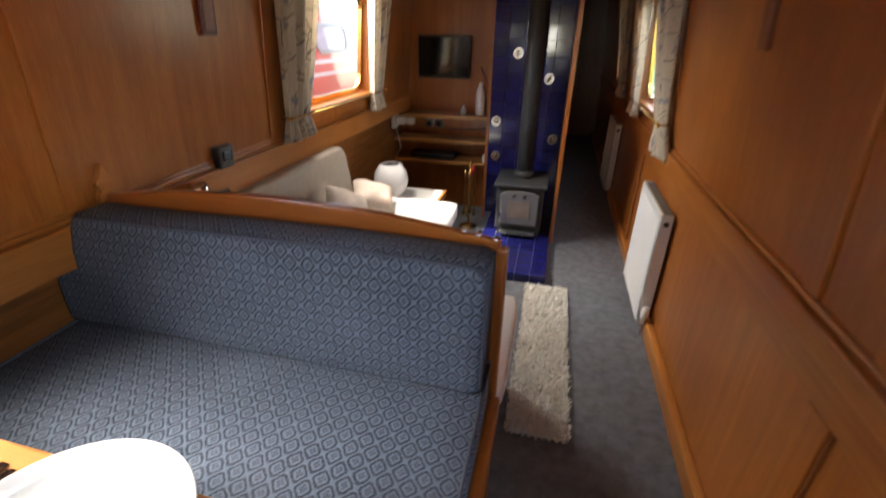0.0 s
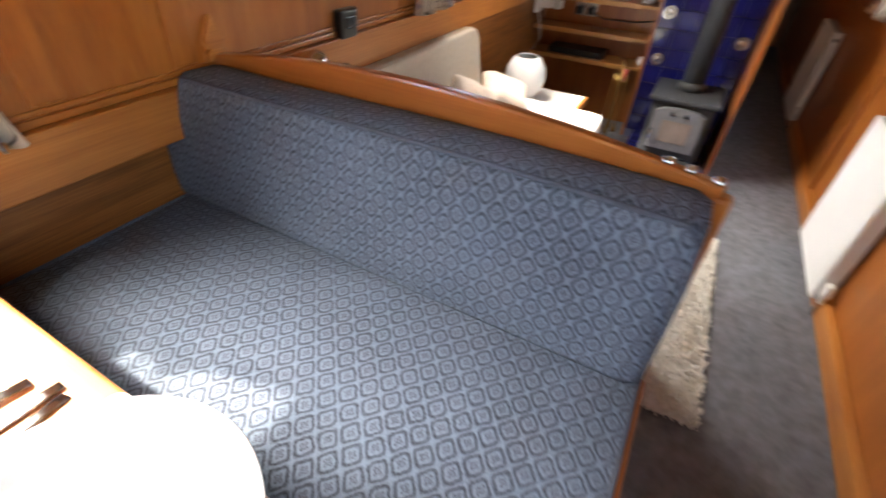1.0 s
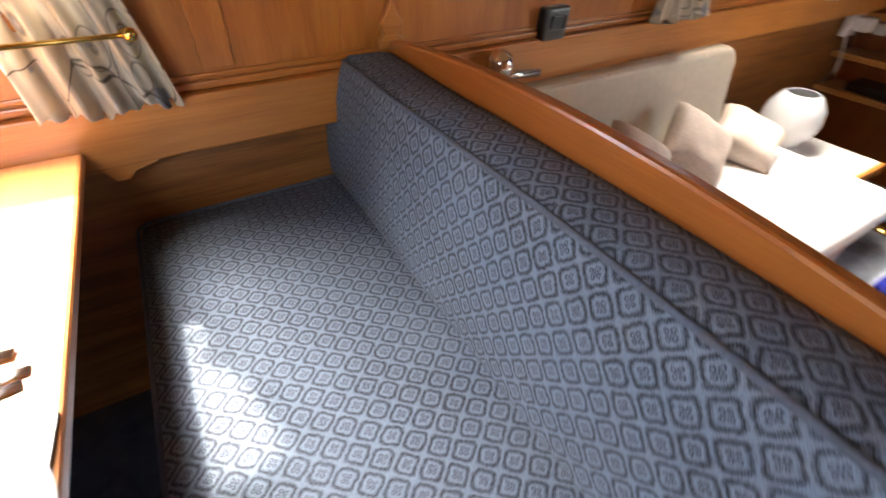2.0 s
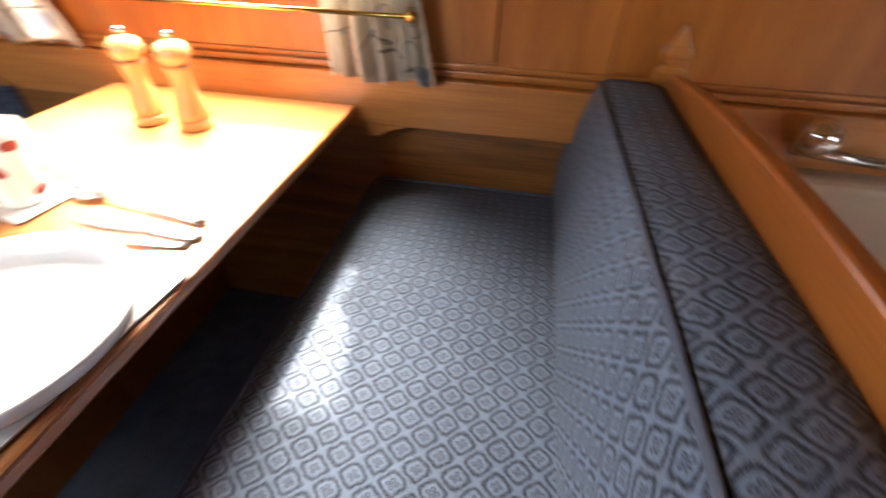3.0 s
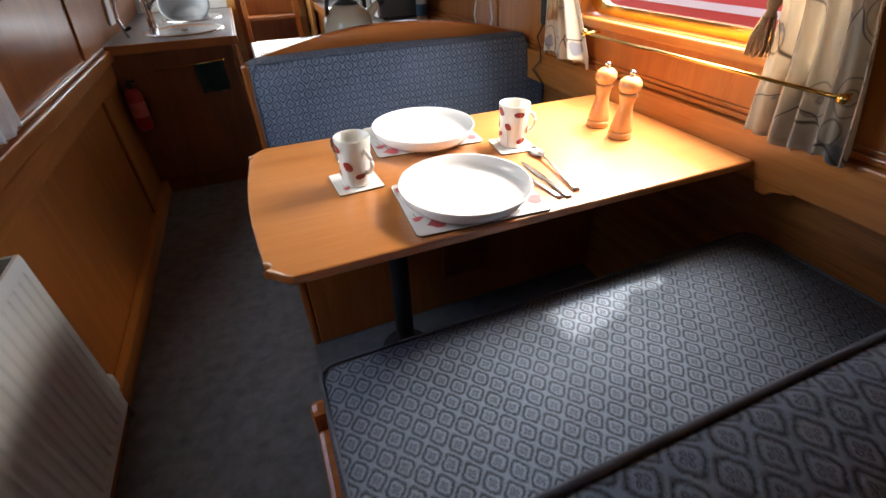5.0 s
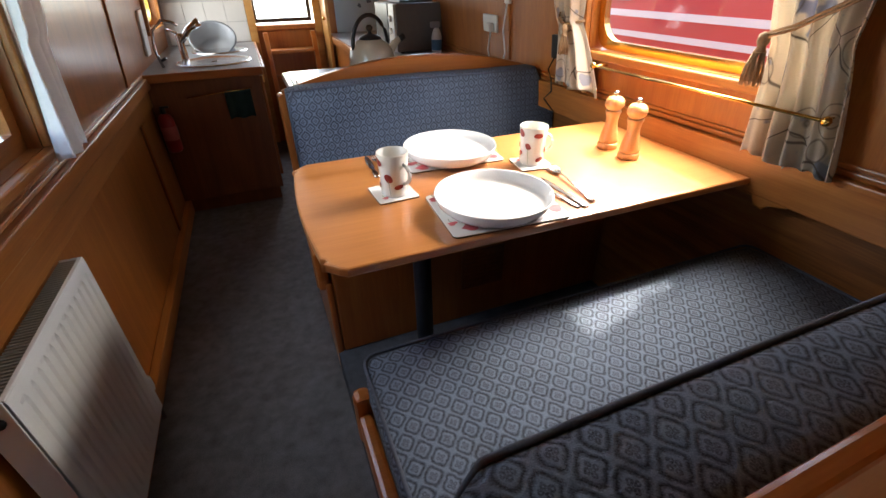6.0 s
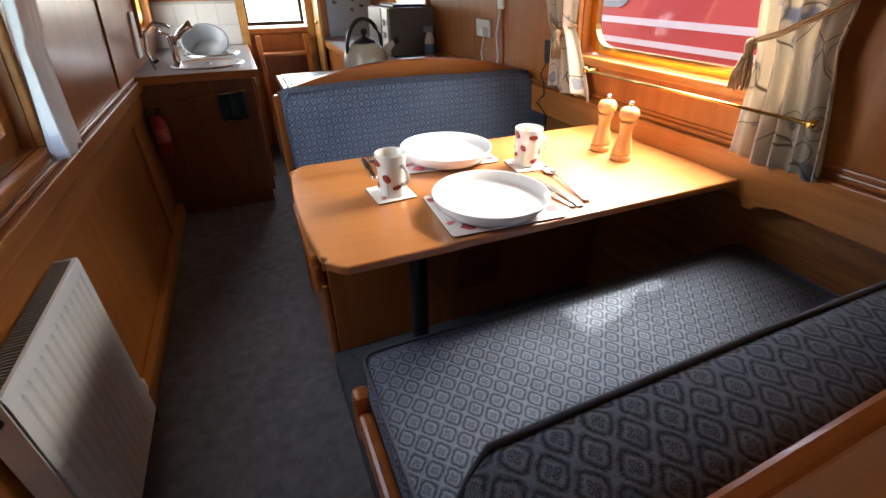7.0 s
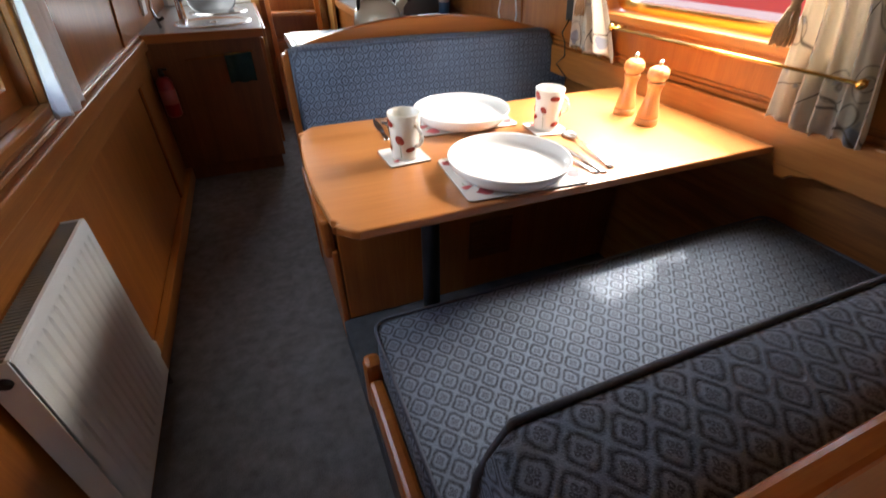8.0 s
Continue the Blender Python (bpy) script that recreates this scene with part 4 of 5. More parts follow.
part("plate", lean_r(box((1.785, 0.60, 1.35), (1.80, 0.66, 1.60), 0.004)), DARK_V, pk)

bx = thing("socket_box", "small black power socket on the panelled side", "socket", (0.0, -1.56, 1.02))
part("case", lean_l(box((0.0, -1.595, 1.025), (0.022, -1.54, 1.115), 0.004)), PLASTIC_K, bx)
part("lead", tube([(0.03, -1.57, 1.03), (0.034, -1.60, 0.98), (0.035, -1.57, 0.945), (0.042, -1.55, 0.90), (0.042, -1.60, 0.86), (0.04, -1.52, 0.82)], 0.003, 8), PLASTIC_K, bx, "thin black lead", True)

# ---------------------------------------------------------------- saloon: sofa
SOFA_Z = 0.47
sofa = thing("sofa", "corner sofa with pale cream seat cushions and a low back", "sofa", (0.4, 0.75, 0))
part("base", box((-0.058, 0.60, 0.0), (0.66, 1.52, 0.38), 0.01), WALL_H, sofa)
part("base", box((-0.058, 0.024, 0.0), (1.10, 0.599, 0.38), 0.01), CREAM, sofa)
part("seat_cushion", cushion((-0.05, 0.60, 0.382), (0.70, 1.55, SOFA_Z), 0.03, 0.012), WHITE_CLOTH, sofa, "white cotton covered seat", True)
part("seat_cushion", cushion((-0.05, 0.026, 0.382), (1.14, 0.598, SOFA_Z), 0.03, 0.012), WHITE_CLOTH, sofa, "white cotton covered seat", True)
pr = [(0.06, 0.475), (0.06, 0.80), (0.075, 0.815)] + [(1.28 + 0.10 * math.sin(radians(a)), 0.715 + 0.10 * math.cos(radians(a))) for a in range(0, 91, 15)] + [(1.45, 0.475)]
part("backrest", prism(pr, "x", -0.05, 0.075, 0.02, 3), CREAM, sofa, "beige woven back cushion")

PILLOW = plain("crushed_beige_velvet", (0.50, 0.41, 0.34), 0.6, 0, 120, 0.2, 0.3, 0.001)


def pillow(at, tilt, turn, label, seed):
    p = thing("scatter_cushion", label, "cushion", at, "scatter cushions")
    bm = bmesh.new()
    n = 22
    half, thick = 0.12, 0.058
    top, bot = [], []
    for j in range(n + 1):
        for i in range(n + 1):
            u, v = 2 * i / n - 1, 2 * j / n - 1
            e = max(0.0, (1 - u ** 4) * (1 - v ** 4)) ** 0.55
            pinch = 1 - 0.10 * (1 - abs(u) ** 2) * abs(v) ** 3 - 0.0
            pinch2 = 1 - 0.10 * (1 - abs(v) ** 2) * abs(u) ** 3
            wr_ = 0.10 * noise.noise((u * 2.2 + seed, v * 2.2, seed)) * e
            top.append(Vector((u * half * pinch2, v * half * pinch, thick * (e + wr_))))
            bot.append(Vector((u * half * pinch2, v * half * pinch, -thick * (e + wr_))))
    R = Matrix.Translation(at) @ Matrix.Rotation(radians(turn), 4, "Z") @ Matrix.Rotation(radians(90 - tilt), 4, "Y") @ Matrix.Rotation(radians(45), 4, "Z")
    vt = [bm.verts.new(R @ c) for c in top]
    vb = [bm.verts.new(R @ c) for c in bot]
    w = n + 1
    for j in range(n):
        for i in range(n):
            a = j * w + i
            bm.faces.new((vt[a], vt[a + 1], vt[a + w + 1], vt[a + w]))
            bm.faces.new((vb[a], vb[a + w], vb[a + w + 1], vb[a + 1]))
    bmesh.ops.remove_doubles(bm, verts=bm.verts, dist=0.0004)
    part("cover", bm, PILLOW, p, "", True)
    return p


pillow((0.25, 0.70, 0.578), 46, 8, "crushed beige velvet scatter cushion propped on its corner", 1)
pillow((0.25, 0.985, 0.578), 46, -6, "pale beige velvet scatter cushion propped on its corner", 5)
pillow((0.26, 1.28, 0.548), 66, -20, "soft cream scatter cushion at the sofa's end", 9)

st = thing("side_table", "small white topped side table with wooden edges", "table", (0.33, 1.78, 0))
part("top", box((0.05, 1.60, 0.363), (0.50, 1.98, 0.383), 0.004), MELAMINE, st, "white top")
part("edge", box((0.501, 1.60, 0.343), (0.52, 1.98, 0.385), 0.004), OAK_Y, st)
part("edge", box((0.05, 1.582, 0.343), (0.52, 1.599, 0.385), 0.004), OAK_X, st)
for lx, ly in ((0.07, 1.62), (0.45, 1.62), (0.07, 1.93), (0.45, 1.93)):
    part("leg", box((lx, ly, 0.0), (lx + 0.04, ly + 0.04, 0.362), 0.005), OAK_X, st)
m, nt, b = mat_new("opal_glass")
b.inputs["Base Color"].default_value = (0.78, 0.78, 0.78, 1)
b.inputs["Roughness"].default_value = 0.15
b.inputs["Transmission Weight"].default_value = 0.25
OPAL = m
gl = thing("globe_vase", "round opal glass bowl vase standing on the side table", "vase", (0.19, 1.76, 0.3835))
part("bowl", lathe([(0.05, 0.0), (0.068, 0.011), (0.104, 0.062), (0.115, 0.113), (0.106, 0.17), (0.075, 0.217), (0.06, 0.226), (0.056, 0.224), (0.07, 0.215), (0.10, 0.168), (0.11, 0.113), (0.098, 0.062), (0.062, 0.015), (0.004, 0.009)], (0.19, 1.76, 0.3835), 40), OPAL, gl, "", True)

# shaggy rug
m, nt, b = mat_new("cream_shag")
n1 = nd(nt, "ShaderNodeTexNoise", Scale=70.0, Detail=4.0)
nt.links.new(coords(nt), n1.inputs["Vector"])
nt.links.new(ramp(nt, n1.outputs["Fac"], [(0.3, (0.72, 0.69, 0.62)), (0.7, (0.88, 0.86, 0.81))]), b.inputs["Base Color"])
b.inputs["Roughness"].default_value = 0.95
SHAG = m
rug = tagged(thing("rug", "shaggy cream pile rug on the carpet", "rug", (1.27, 0.9, 0.0)), kind="")
part("backing", box((1.16, 0.34, 0.001), (1.385, 1.45, 0.012), 0.004), SHAG, rug)
rnd = random.Random(12)
vv, ff = [], []
for i in range(9000):
    x, y = rnd.uniform(1.15, 1.392), rnd.uniform(0.325, 1.462)
    h, a, l = rnd.uniform(0.018, 0.034), rnd.uniform(0, 6.283), rnd.uniform(0.004, 0.02)
    dx, dy = math.cos(a), math.sin(a)
    w = 0.0035
    k = len(vv)
    vv += [(x - dy * w - 1.27, y + dx * w - 0.9, 0.008), (x + dy * w - 1.27, y - dx * w - 0.9, 0.008), (x + dx * l * 0.5 + dy * w - 1.27, y + dy * l * 0.5 - dx * w - 0.9, h * 0.7), (x + dx * l * 0.5 - dy * w - 1.27, y + dy * l * 0.5 + dx * w - 0.9, h * 0.7), (x + dx * l - 1.27, y + dy * l - 0.9, h)]
    ff += [(k, k + 1, k + 2, k + 3), (k + 3, k + 2, k + 4)]
me = bpy.data.meshes.new("pile")
me.from_pydata(vv, [], ff)
me.materials.append(SHAG)
pile = tagged(new("shag_tuft", me), kind="stuff")
pile.parent = rug

# ---------------------------------------------------------------- saloon end: shelves and stove
BH = 2.74
bk = tagged(part("wall_saloon", box((-0.10, BH, 0.0), (0.725, BH + 0.05, 1.98)), WALL_V), "varnished wood bulkhead behind the shelves", "wall", kind="structure")
part("return_panel", box((0.701, 2.50, 0.0), (0.722, BH, 1.98), 0.002), WALL_V, bk)
TILE = plain("cobalt_glazed_tile", (0.010, 0.012, 0.105), 0.12, 0, 14, 0.35, 0.03, coat=0.5)
GROUT = plain("pale_grout", (0.16, 0.17, 0.26), 0.9, 0, 90, 0.2, 0.2)
alc = tagged(part("wall_stove", box((0.723, 2.50, 0.0), (1.26, 2.55, 1.98)), GROUT), "stove recess lined with cobalt blue glazed tiles", "wall", kind="structure")
ptn = tagged(part("wall_passage", box((1.262, 2.12, 0.0), (1.288, Y1, 1.98), 0.003), WALL_V), "wood partition between stove and passage", "wall", kind="structure")
hearth = tagged(part("hearth", box((0.78, 1.505, 0.0), (1.26, 2.499, 0.058)), GROUT), "raised hearth in cobalt blue tiles", "hearth", kind="structure")


def shelf(z, d, label):
    s = thing("shelf", label, "shelf", (0.34, BH - d / 2, z), "wall shelves")
    part("board", box((-0.055, BH - d, z - 0.018), (0.700, BH - 0.001, z), 0.003), OAK_X, s)
    part("lip", box((-0.055, BH - d - 0.012, z - 0.022), (0.60, BH - d - 0.001, z + 0.006), 0.003), OAK_X, s)
    return s


shelf(0.80, 0.20, "narrow oak shelf holding small ornaments")
shelf(0.61, 0.20, "narrow oak shelf below the sockets")
shelf(0.445, 0.22, "lower oak shelf with a black player")
tv = thing("television", "small black flat screen television on the bulkhead", "television", (0.40, 2.66, 1.15))
part("case", box((0.115, 2.655, 1.062), (0.525, 2.69, 1.365), 0.008), PLASTIC_K, tv)
part("screen", box((0.127, 2.652, 1.079), (0.513, 2.6545, 1.352)), plain("dark_screen", (0.006, 0.006, 0.007), 0.08, 0, 20, 0.1, 0.0), tv)
part("bracket", box((0.28, 2.6905, 1.16), (0.38, BH - 0.001, 1.27)), PLASTIC_K, tv)
dp = thing("media_player", "flat black player box on the lower shelf", "player", (0.28, 2.64, 0.496))
part("case", box((0.06, 2.56, 0.4465), (0.44, 2.72, 0.485), 0.004), PLASTIC_K, dp)
ph = thing("bottle", "tall white plastic bottle standing on the shelf", "bottle", (0.62, 2.65, 0.816))
part("body", lathe([(0.034, 0), (0.036, 0.01), (0.036, 0.15), (0.03, 0.19), (0.018, 0.215)], (0.62, 2.65, 0.8005), 20), PLASTIC_W, ph, "", True)
part("cap", lathe([(0.016, 0.2155), (0.016, 0.235), (0.008, 0.24)], (0.62, 2.65, 0.8005), 16), PLASTIC_W, ph, "", True)
orn = thing("ornament", "little white china ornament on the shelf", "ornament", (0.49, 2.64, 0.816))
part("body", lathe([(0.02, 0), (0.026, 0.02), (0.018, 0.045), (0.008, 0.055), (0.006, 0.07)], (0.49, 2.64, 0.8005), 16), CERAMIC, orn, "", True)
for x in (0.19, 0.27):
    so = thing("socket", "double power socket with black plugs above a shelf", "socket", (x, BH, 0.70), "shelf sockets")
    part("plate", box((x - 0.038, BH - 0.009, 0.665), (x + 0.038, BH - 0.0005, 0.75), 0.004), STEEL, so)
    part("plug", box((x - 0.022, BH - 0.045, 0.68), (x + 0.022, BH - 0.0095, 0.725), 0.008), PLASTIC_K, so, "black plug")
cup = thing("cup", "small white cup at the shelf's end", "cup", (0.70, 2.58, 0.496))
part("body", lathe([(0.02, 0), (0.028, 0.01), (0.033, 0.05), (0.031, 0.05), (0.026, 0.012), (0.003, 0.008)], (0.695, 2.60, 0.4455), 20), CERAMIC, cup, "", True)
wb = thing("switch_box", "white plastic wall box with leads at the corner", "socket", (0.0, 2.55, 0.80))
part("case", box((-0.04, 2.42, 0.70), (-0.01, 2.52, 0.80), 0.006), PLASTIC_W, wb)
part("lead", tube([(-0.02, 2.47, 0.70), (0.0, 2.48, 0.62), (0.02, 2.46, 0.55), (-0.01, 2.44, 0.48)], 0.005, 8), PLASTIC_W, wb, "white lead", True)
for x, y, z, c in ((0.02, 2.5, 0.76, 0.035), (0.06, 2.62, 0.735, 0.03)):
    ad = thing("adaptor", "white plug adaptor at the bulkhead corner", "plug", (x, y, z))
    part("case", box((x - c, y - c, z - c), (x + c, y + c, z + c * 0.8), 0.01), PLASTIC_W, ad)
wire = thing("cable", "black cable running along the shelf wall", "cable", (0.4, BH, 0.7))
part("run", tube([(0.27, BH - 0.03, 0.70), (0.36, BH - 0.02, 0.665), (0.55, BH - 0.015, 0.668), (0.68, BH - 0.015, 0.69), (0.725, BH - 0.02, 0.76), (0.73, BH - 0.02, 0.9), (0.60, BH - 0.02, 1.15)], 0.004, 8), PLASTIC_K, wire, "", True)

stove = thing("stove", "grey cast iron solid fuel stove with a glazed door", "stove", (1.02, 2.22, 0.0585))
part("body", box((0.865, 2.06, 0.106), (1.19, 2.40, 0.426), 0.012), IRON, stove)
part("top_plate", box((0.845, 2.03, 0.427), (1.21, 2.42, 0.451), 0.008), IRON, stove)
dr = part("door", prism([(0.895, 0.155), (1.16, 0.155), (1.16, 0.375), (1.12, 0.397), (1.03, 0.407), (0.935, 0.397), (0.895, 0.375)], "y", 2.035, 2.059, 0.005), plain("light_grey_iron", (0.16, 0.165, 0.17), 0.55, 0.2, 120, 0.2, 0.3), stove, "lighter grey cast door")
part("glass", box((0.95, 2.031, 0.205), (1.105, 2.034, 0.33), 0.001), plain("sooty_glass", (0.22, 0.18, 0.15), 0.15, 0, 12, 0.25, 0.0), dr, "smoky pale door glass")
part("handle", tube([(0.905, 2.03, 0.265), (0.905, 2.01, 0.265), (0.905, 2.01, 0.215)], 0.006, 8), STEEL, dr, "", True)
part("vent", tube([(0.99, 2.028, 0.37), (0.99, 2.036, 0.37)], 0.012, 12), IRON, dr, "", True)
part("vent", tube([(1.06, 2.028, 0.37), (1.06, 2.036, 0.37)], 0.012, 12), IRON, dr, "", True)
part("ash_lip", box((0.90, 2.0, 0.091), (1.155, 2.06, 0.105), 0.004), IRON, stove)
for lx, ly in ((0.88, 2.07), (1.15, 2.07), (0.88, 2.36), (1.15, 2.36)):
    part("foot", box((lx, ly, 0.0585), (lx + 0.03, ly + 0.03, 0.105), 0.004), IRON, stove)
part("flue_pipe", lathe([(0.058, 0), (0.058, 1.50)], (1.03, 2.27, 0.4515), 28), IRON, stove, "dark flue pipe", True)
part("flue_collar", lathe([(0.075, 0), (0.075, 0.03), (0.06, 0.045)], (1.03, 2.27, 0.4515), 28), IRON, stove, "", True)

fs = thing("fire_tool_set", "brass fire tool set with a red handled brush beside the stove", "fire tools", (0.63, 2.28, 0.0))
part("base", lathe([(0.07, 0), (0.07, 0.008), (0.03, 0.02), (0.01, 0.03)], (0.63, 2.28, 0.0005), 24), BRASS, fs, "", True)
part("post", tube([(0.63, 2.28, 0.03), (0.63, 2.28, 0.50)], 0.007, 10), BRASS, fs, "", True)
part("ring", tube([(0.63, 2.24, 0.50), (0.63, 2.28, 0.54), (0.63, 2.32, 0.50)], 0.006, 8), BRASS, fs, "", True)
for k, (dx, dy) in enumerate(((0.035, 0), (-0.035, 0), (0, 0.04), (0, -0.04))):
    part("tool", tube([(0.63 + dx, 2.28 + dy, 0.46), (0.63 + dx, 2.28 + dy, 0.40), (0.63 + dx * 1.1, 2.28 + dy * 1.1, 0.16), (0.63 + dx * 1.2, 2.28 + dy * 1.2, 0.10)], [0.009, 0.005, 0.005, 0.016], 8), BRASS, fs, "", True)
part("brush_handle", tube([(0.655, 2.25, 0.50), (0.655, 2.25, 0.43)], 0.014, 10), plain("red_handle", (0.35, 0.02, 0.02), 0.4, 0, 30, 0.2, 0.0), fs, "red handle", True)

# brass roundels hung on the tiles
for x, z in ((0.775, 0.79), (0.785, 0.53), (1.20, 0.68), (1.13, 1.10), (0.90, 1.26)):
    hb = thing("horse_brass", "small round silvery horse brass hung on the blue tiles", "horse brass", (x, 2.49, z), "horse brasses")
    part("disc", tube([(x, 2.494, z), (x, 2.486, z)], 0.036, 20), STEEL, hb, "", False)
    part("boss", tube([(x, 2.486, z), (x, 2.480, z)], [0.018, 0.010], 14), STEEL, hb, "", True)

# ---------------------------------------------------------------- galley
WORKTOP = plain("grey_speckled_worktop", (0.16, 0.165, 0.17), 0.35, 0, 240, 0.3, 0.02)
sink_cab = thing("sink_cabinet", "dark wood galley cabinet with a panelled end", "cabinet", (1.46, -3.7, 0))
part("body", box((1.175, -4.33, 0.09), (1.799, -2.99, 0.835), 0.004), DARK_V, sink_cab)
part("plinth", box((1.20, -4.33, 0.0), (1.799, -3.01, 0.089)), DARK_V, sink_cab)
for y in (-3.50, -3.93, -4.31):
    d = part("door", box((1.155, y, 0.13), (1.174, y + 0.38, 0.80), 0.005), WALL_V, sink_cab)
    part("handle", box((1.14, y + 0.04, 0.70), (1.154, y + 0.05, 0.78), 0.003), BRASS, d)
wt = thing("worktop", "grey galley worktop with a wooden edge", "worktop", (1.47, -3.7, 0.84))
part("slab", box((1.15, -4.335, 0.8355), (1.799, -2.965, 0.875), 0.003), WORKTOP, wt)
part("edge", box((1.135, -4.335, 0.832), (1.149, -2.95, 0.878), 0.003), OAK_Y, wt)
part("edge", box((1.15, -2.964, 0.832), (1.799, -2.95, 0.878), 0.003), RED_X, wt)


def ellipse_ring(cx, cy, rx, ry, prof, n=40):
    bm = bmesh.new()
    rings = [[bm.verts.new((cx + (rx + dr2) * math.cos(2 * math.pi * i / n), cy + (ry + dr2) * math.sin(2 * math.pi * i / n), z)) for i in range(n)] for dr2, z in prof]
    for a, b2 in zip(rings, rings[1:]):
        for i in range(n):
            bm.faces.new((a[i], a[(i + 1) % n], b2[(i + 1) % n], b2[i]))
    bm.faces.new(rings[-1])
    bmesh.ops.recalc_face_normals(bm, faces=bm.faces)
    return bm


sk1 = thing("sink", "round stainless steel sink set in the worktop", "sink", (1.42, -3.32, 0.876))
part("rim", ellipse_ring(1.42, -3.32, 0.20, 0.20, [(0.025, 0.8755), (0.022, 0.882), (0.0, 0.882), (-0.012, 0.8775), (-0.10, 0.8772)]), STEEL, sk1, "", True)
part("waste", lathe([(0.022, 0), (0.022, 0.003), (0.012, 0.004)], (1.42, -3.32, 0.8774), 16), CHROME, sk1, "", True)
sk2 = thing("drainer", "small round stainless steel drainer behind the sink", "sink", (1.40, -3.83, 0.876))
part("rim", ellipse_ring(1.40, -3.85, 0.17, 0.17, [(0.025, 0.8755), (0.022, 0.882), (0.0, 0.882), (-0.012, 0.8775), (-0.1, 0.8772)]), STEEL, sk2, "", True)
bowl = thing("washing_up_bowl", "grey plastic washing up bowl leaning against the tiled splashback", "bowl", (1.42, -3.86, 0.885))
bm = lathe([(0.13, 0.0), (0.135, 0.005), (0.165, 0.13), (0.178, 0.135), (0.178, 0.14), (0.163, 0.14), (0.13, 0.012), (0.003, 0.008)], (0, 0, 0), 40)
bmesh.ops.transform(bm, matrix=Matrix.Translation((1.43, -3.97, 0.862)) @ Matrix.Rotation(radians(-40), 4, "X") @ Matrix.Scale(0.92, 4), verts=bm.verts)
part("body", bm, plain("grey_bowl_plastic", (0.17, 0.18, 0.19), 0.4, 0, 20, 0.06, 0.02), bowl, "", True)
tap = thing("mixer_tap", "chrome mixer tap with a pull-out head", "tap", (1.62, -3.45, 0.876))
part("base", lathe([(0.026, 0), (0.024, 0.01), (0.02, 0.10), (0.023, 0.14), (0.02, 0.16)], (1.60, -3.47, 0.8756), 20), CHROME, tap, "", True)
part("spout", tube([(1.60, -3.47, 0.98), (1.53, -3.45, 1.06), (1.46, -3.44, 1.10)], [0.018, 0.02, 0.026], 14), CHROME, tap, "", True)
part("lever", tube([(1.60, -3.47, 1.035), (1.66, -3.47, 1.06)], 0.008, 10), CHROME, tap, "", True)
ft = thing("filter_tap", "tall curved chrome filter tap beside the sink", "tap", (1.69, -3.22, 0.876))
part("spout", tube([(1.70, -3.20, 0.876), (1.72, -3.20, 0.98), (1.70, -3.20, 1.08), (1.64, -3.21, 1.13), (1.585, -3.22, 1.115), (1.565, -3.22, 1.095)], 0.0085, 12), CHROME, ft, "", True)
part("lever", tube([(1.70, -3.20, 0.915), (1.67, -3.19, 0.93)], 0.009, 10), PLASTIC_K, ft, "", True)

ext = thing("fire_extinguisher", "small red fire extinguisher fixed in the dark corner", "extinguisher", (1.74, -3.0, 0.44))
part("cylinder", lathe([(0.03, 0), (0.042, 0.012), (0.042, 0.19), (0.03, 0.215), (0.014, 0.225)], (1.735, -2.92, 0.445), 24), plain("red_enamel", (0.30, 0.012, 0.012), 0.3, 0, 20, 0.1, 0.0), ext, "", True)
part("valve", lathe([(0.013, 0.2255), (0.016, 0.235), (0.012, 0.262)], (1.735, -2.92, 0.445), 12), PLASTIC_K, ext, "", True)
part("lever", box((1.70, -2.928, 0.70), (1.745, -2.912, 0.712), 0.003), PLASTIC_K, ext)
part("label", tube([(1.735, -2.92, 0.52), (1.735, -2.92, 0.60)], 0.0425, 20), plain("pale_label", (0.5, 0.12, 0.10), 0.4, 0, 30, 0.2, 0.0), ext, "", True)
part("bracket", box((1.70, -2.989, 0.52), (1.77, -2.95, 0.58)), PLASTIC_K, ext)

tw = thing("tea_towel", "folded dark teal cloth hanging on the cabinet end", "towel", (1.31, -2.97, 0.59))
bm = bmesh.new()
gr = [[bm.verts.new((1.243 + 0.15 * i / 10, -2.968 + 0.006 * math.sin(i * 1.3 + j * 0.2), 0.755 - 0.165 * j / 8 + 0.004 * math.sin(i))) for i in range(11)] for j in range(9)]
for j in range(8):
    for i in range(10):
        bm.faces.new((gr[j][i], gr[j + 1][i], gr[j + 1][i + 1], gr[j][i + 1]))
bmesh.ops.solidify(bm, geom=bm.faces[:], thickness=0.008)
part("cloth", bm, plain("teal_cloth", (0.03, 0.085, 0.095), 0.9, 0, 300, 0.3, 0.4), tw, "", True)
part("rail", tube([(1.23, -2.962, 0.76), (1.60, -2.962, 0.735)], 0.003, 8), BRASS, tw, "", True)

# the bulkhead with steps and hatch
GY = -4.34
m1 = part("wall_galley", box((1.13, GY - 0.04, 0.0), (1.86, GY, 1.98)), WALL_V)
tagged(m1, "wood bulkhead at the end of the galley with an open hatch over steps", "wall", kind="structure")
part("lower_panel", box((0.60, GY - 0.04, 0.0), (1.129, GY - 0.001, 0.95)), WALL_V, m1)
part("hatch_sill", box((0.60, GY - 0.20, 0.951), (1.129, GY + 0.02, 0.99), 0.004), WALL_H, m1)
part("side_panel", box((-0.08, GY - 0.04, 0.0), (0.599, GY, 1.98)), WALL_V, m1)
part("hatch_header", box((0.60, GY - 0.04, 1.535), (1.129, GY - 0.001, 1.98)), WALL_V, m1)
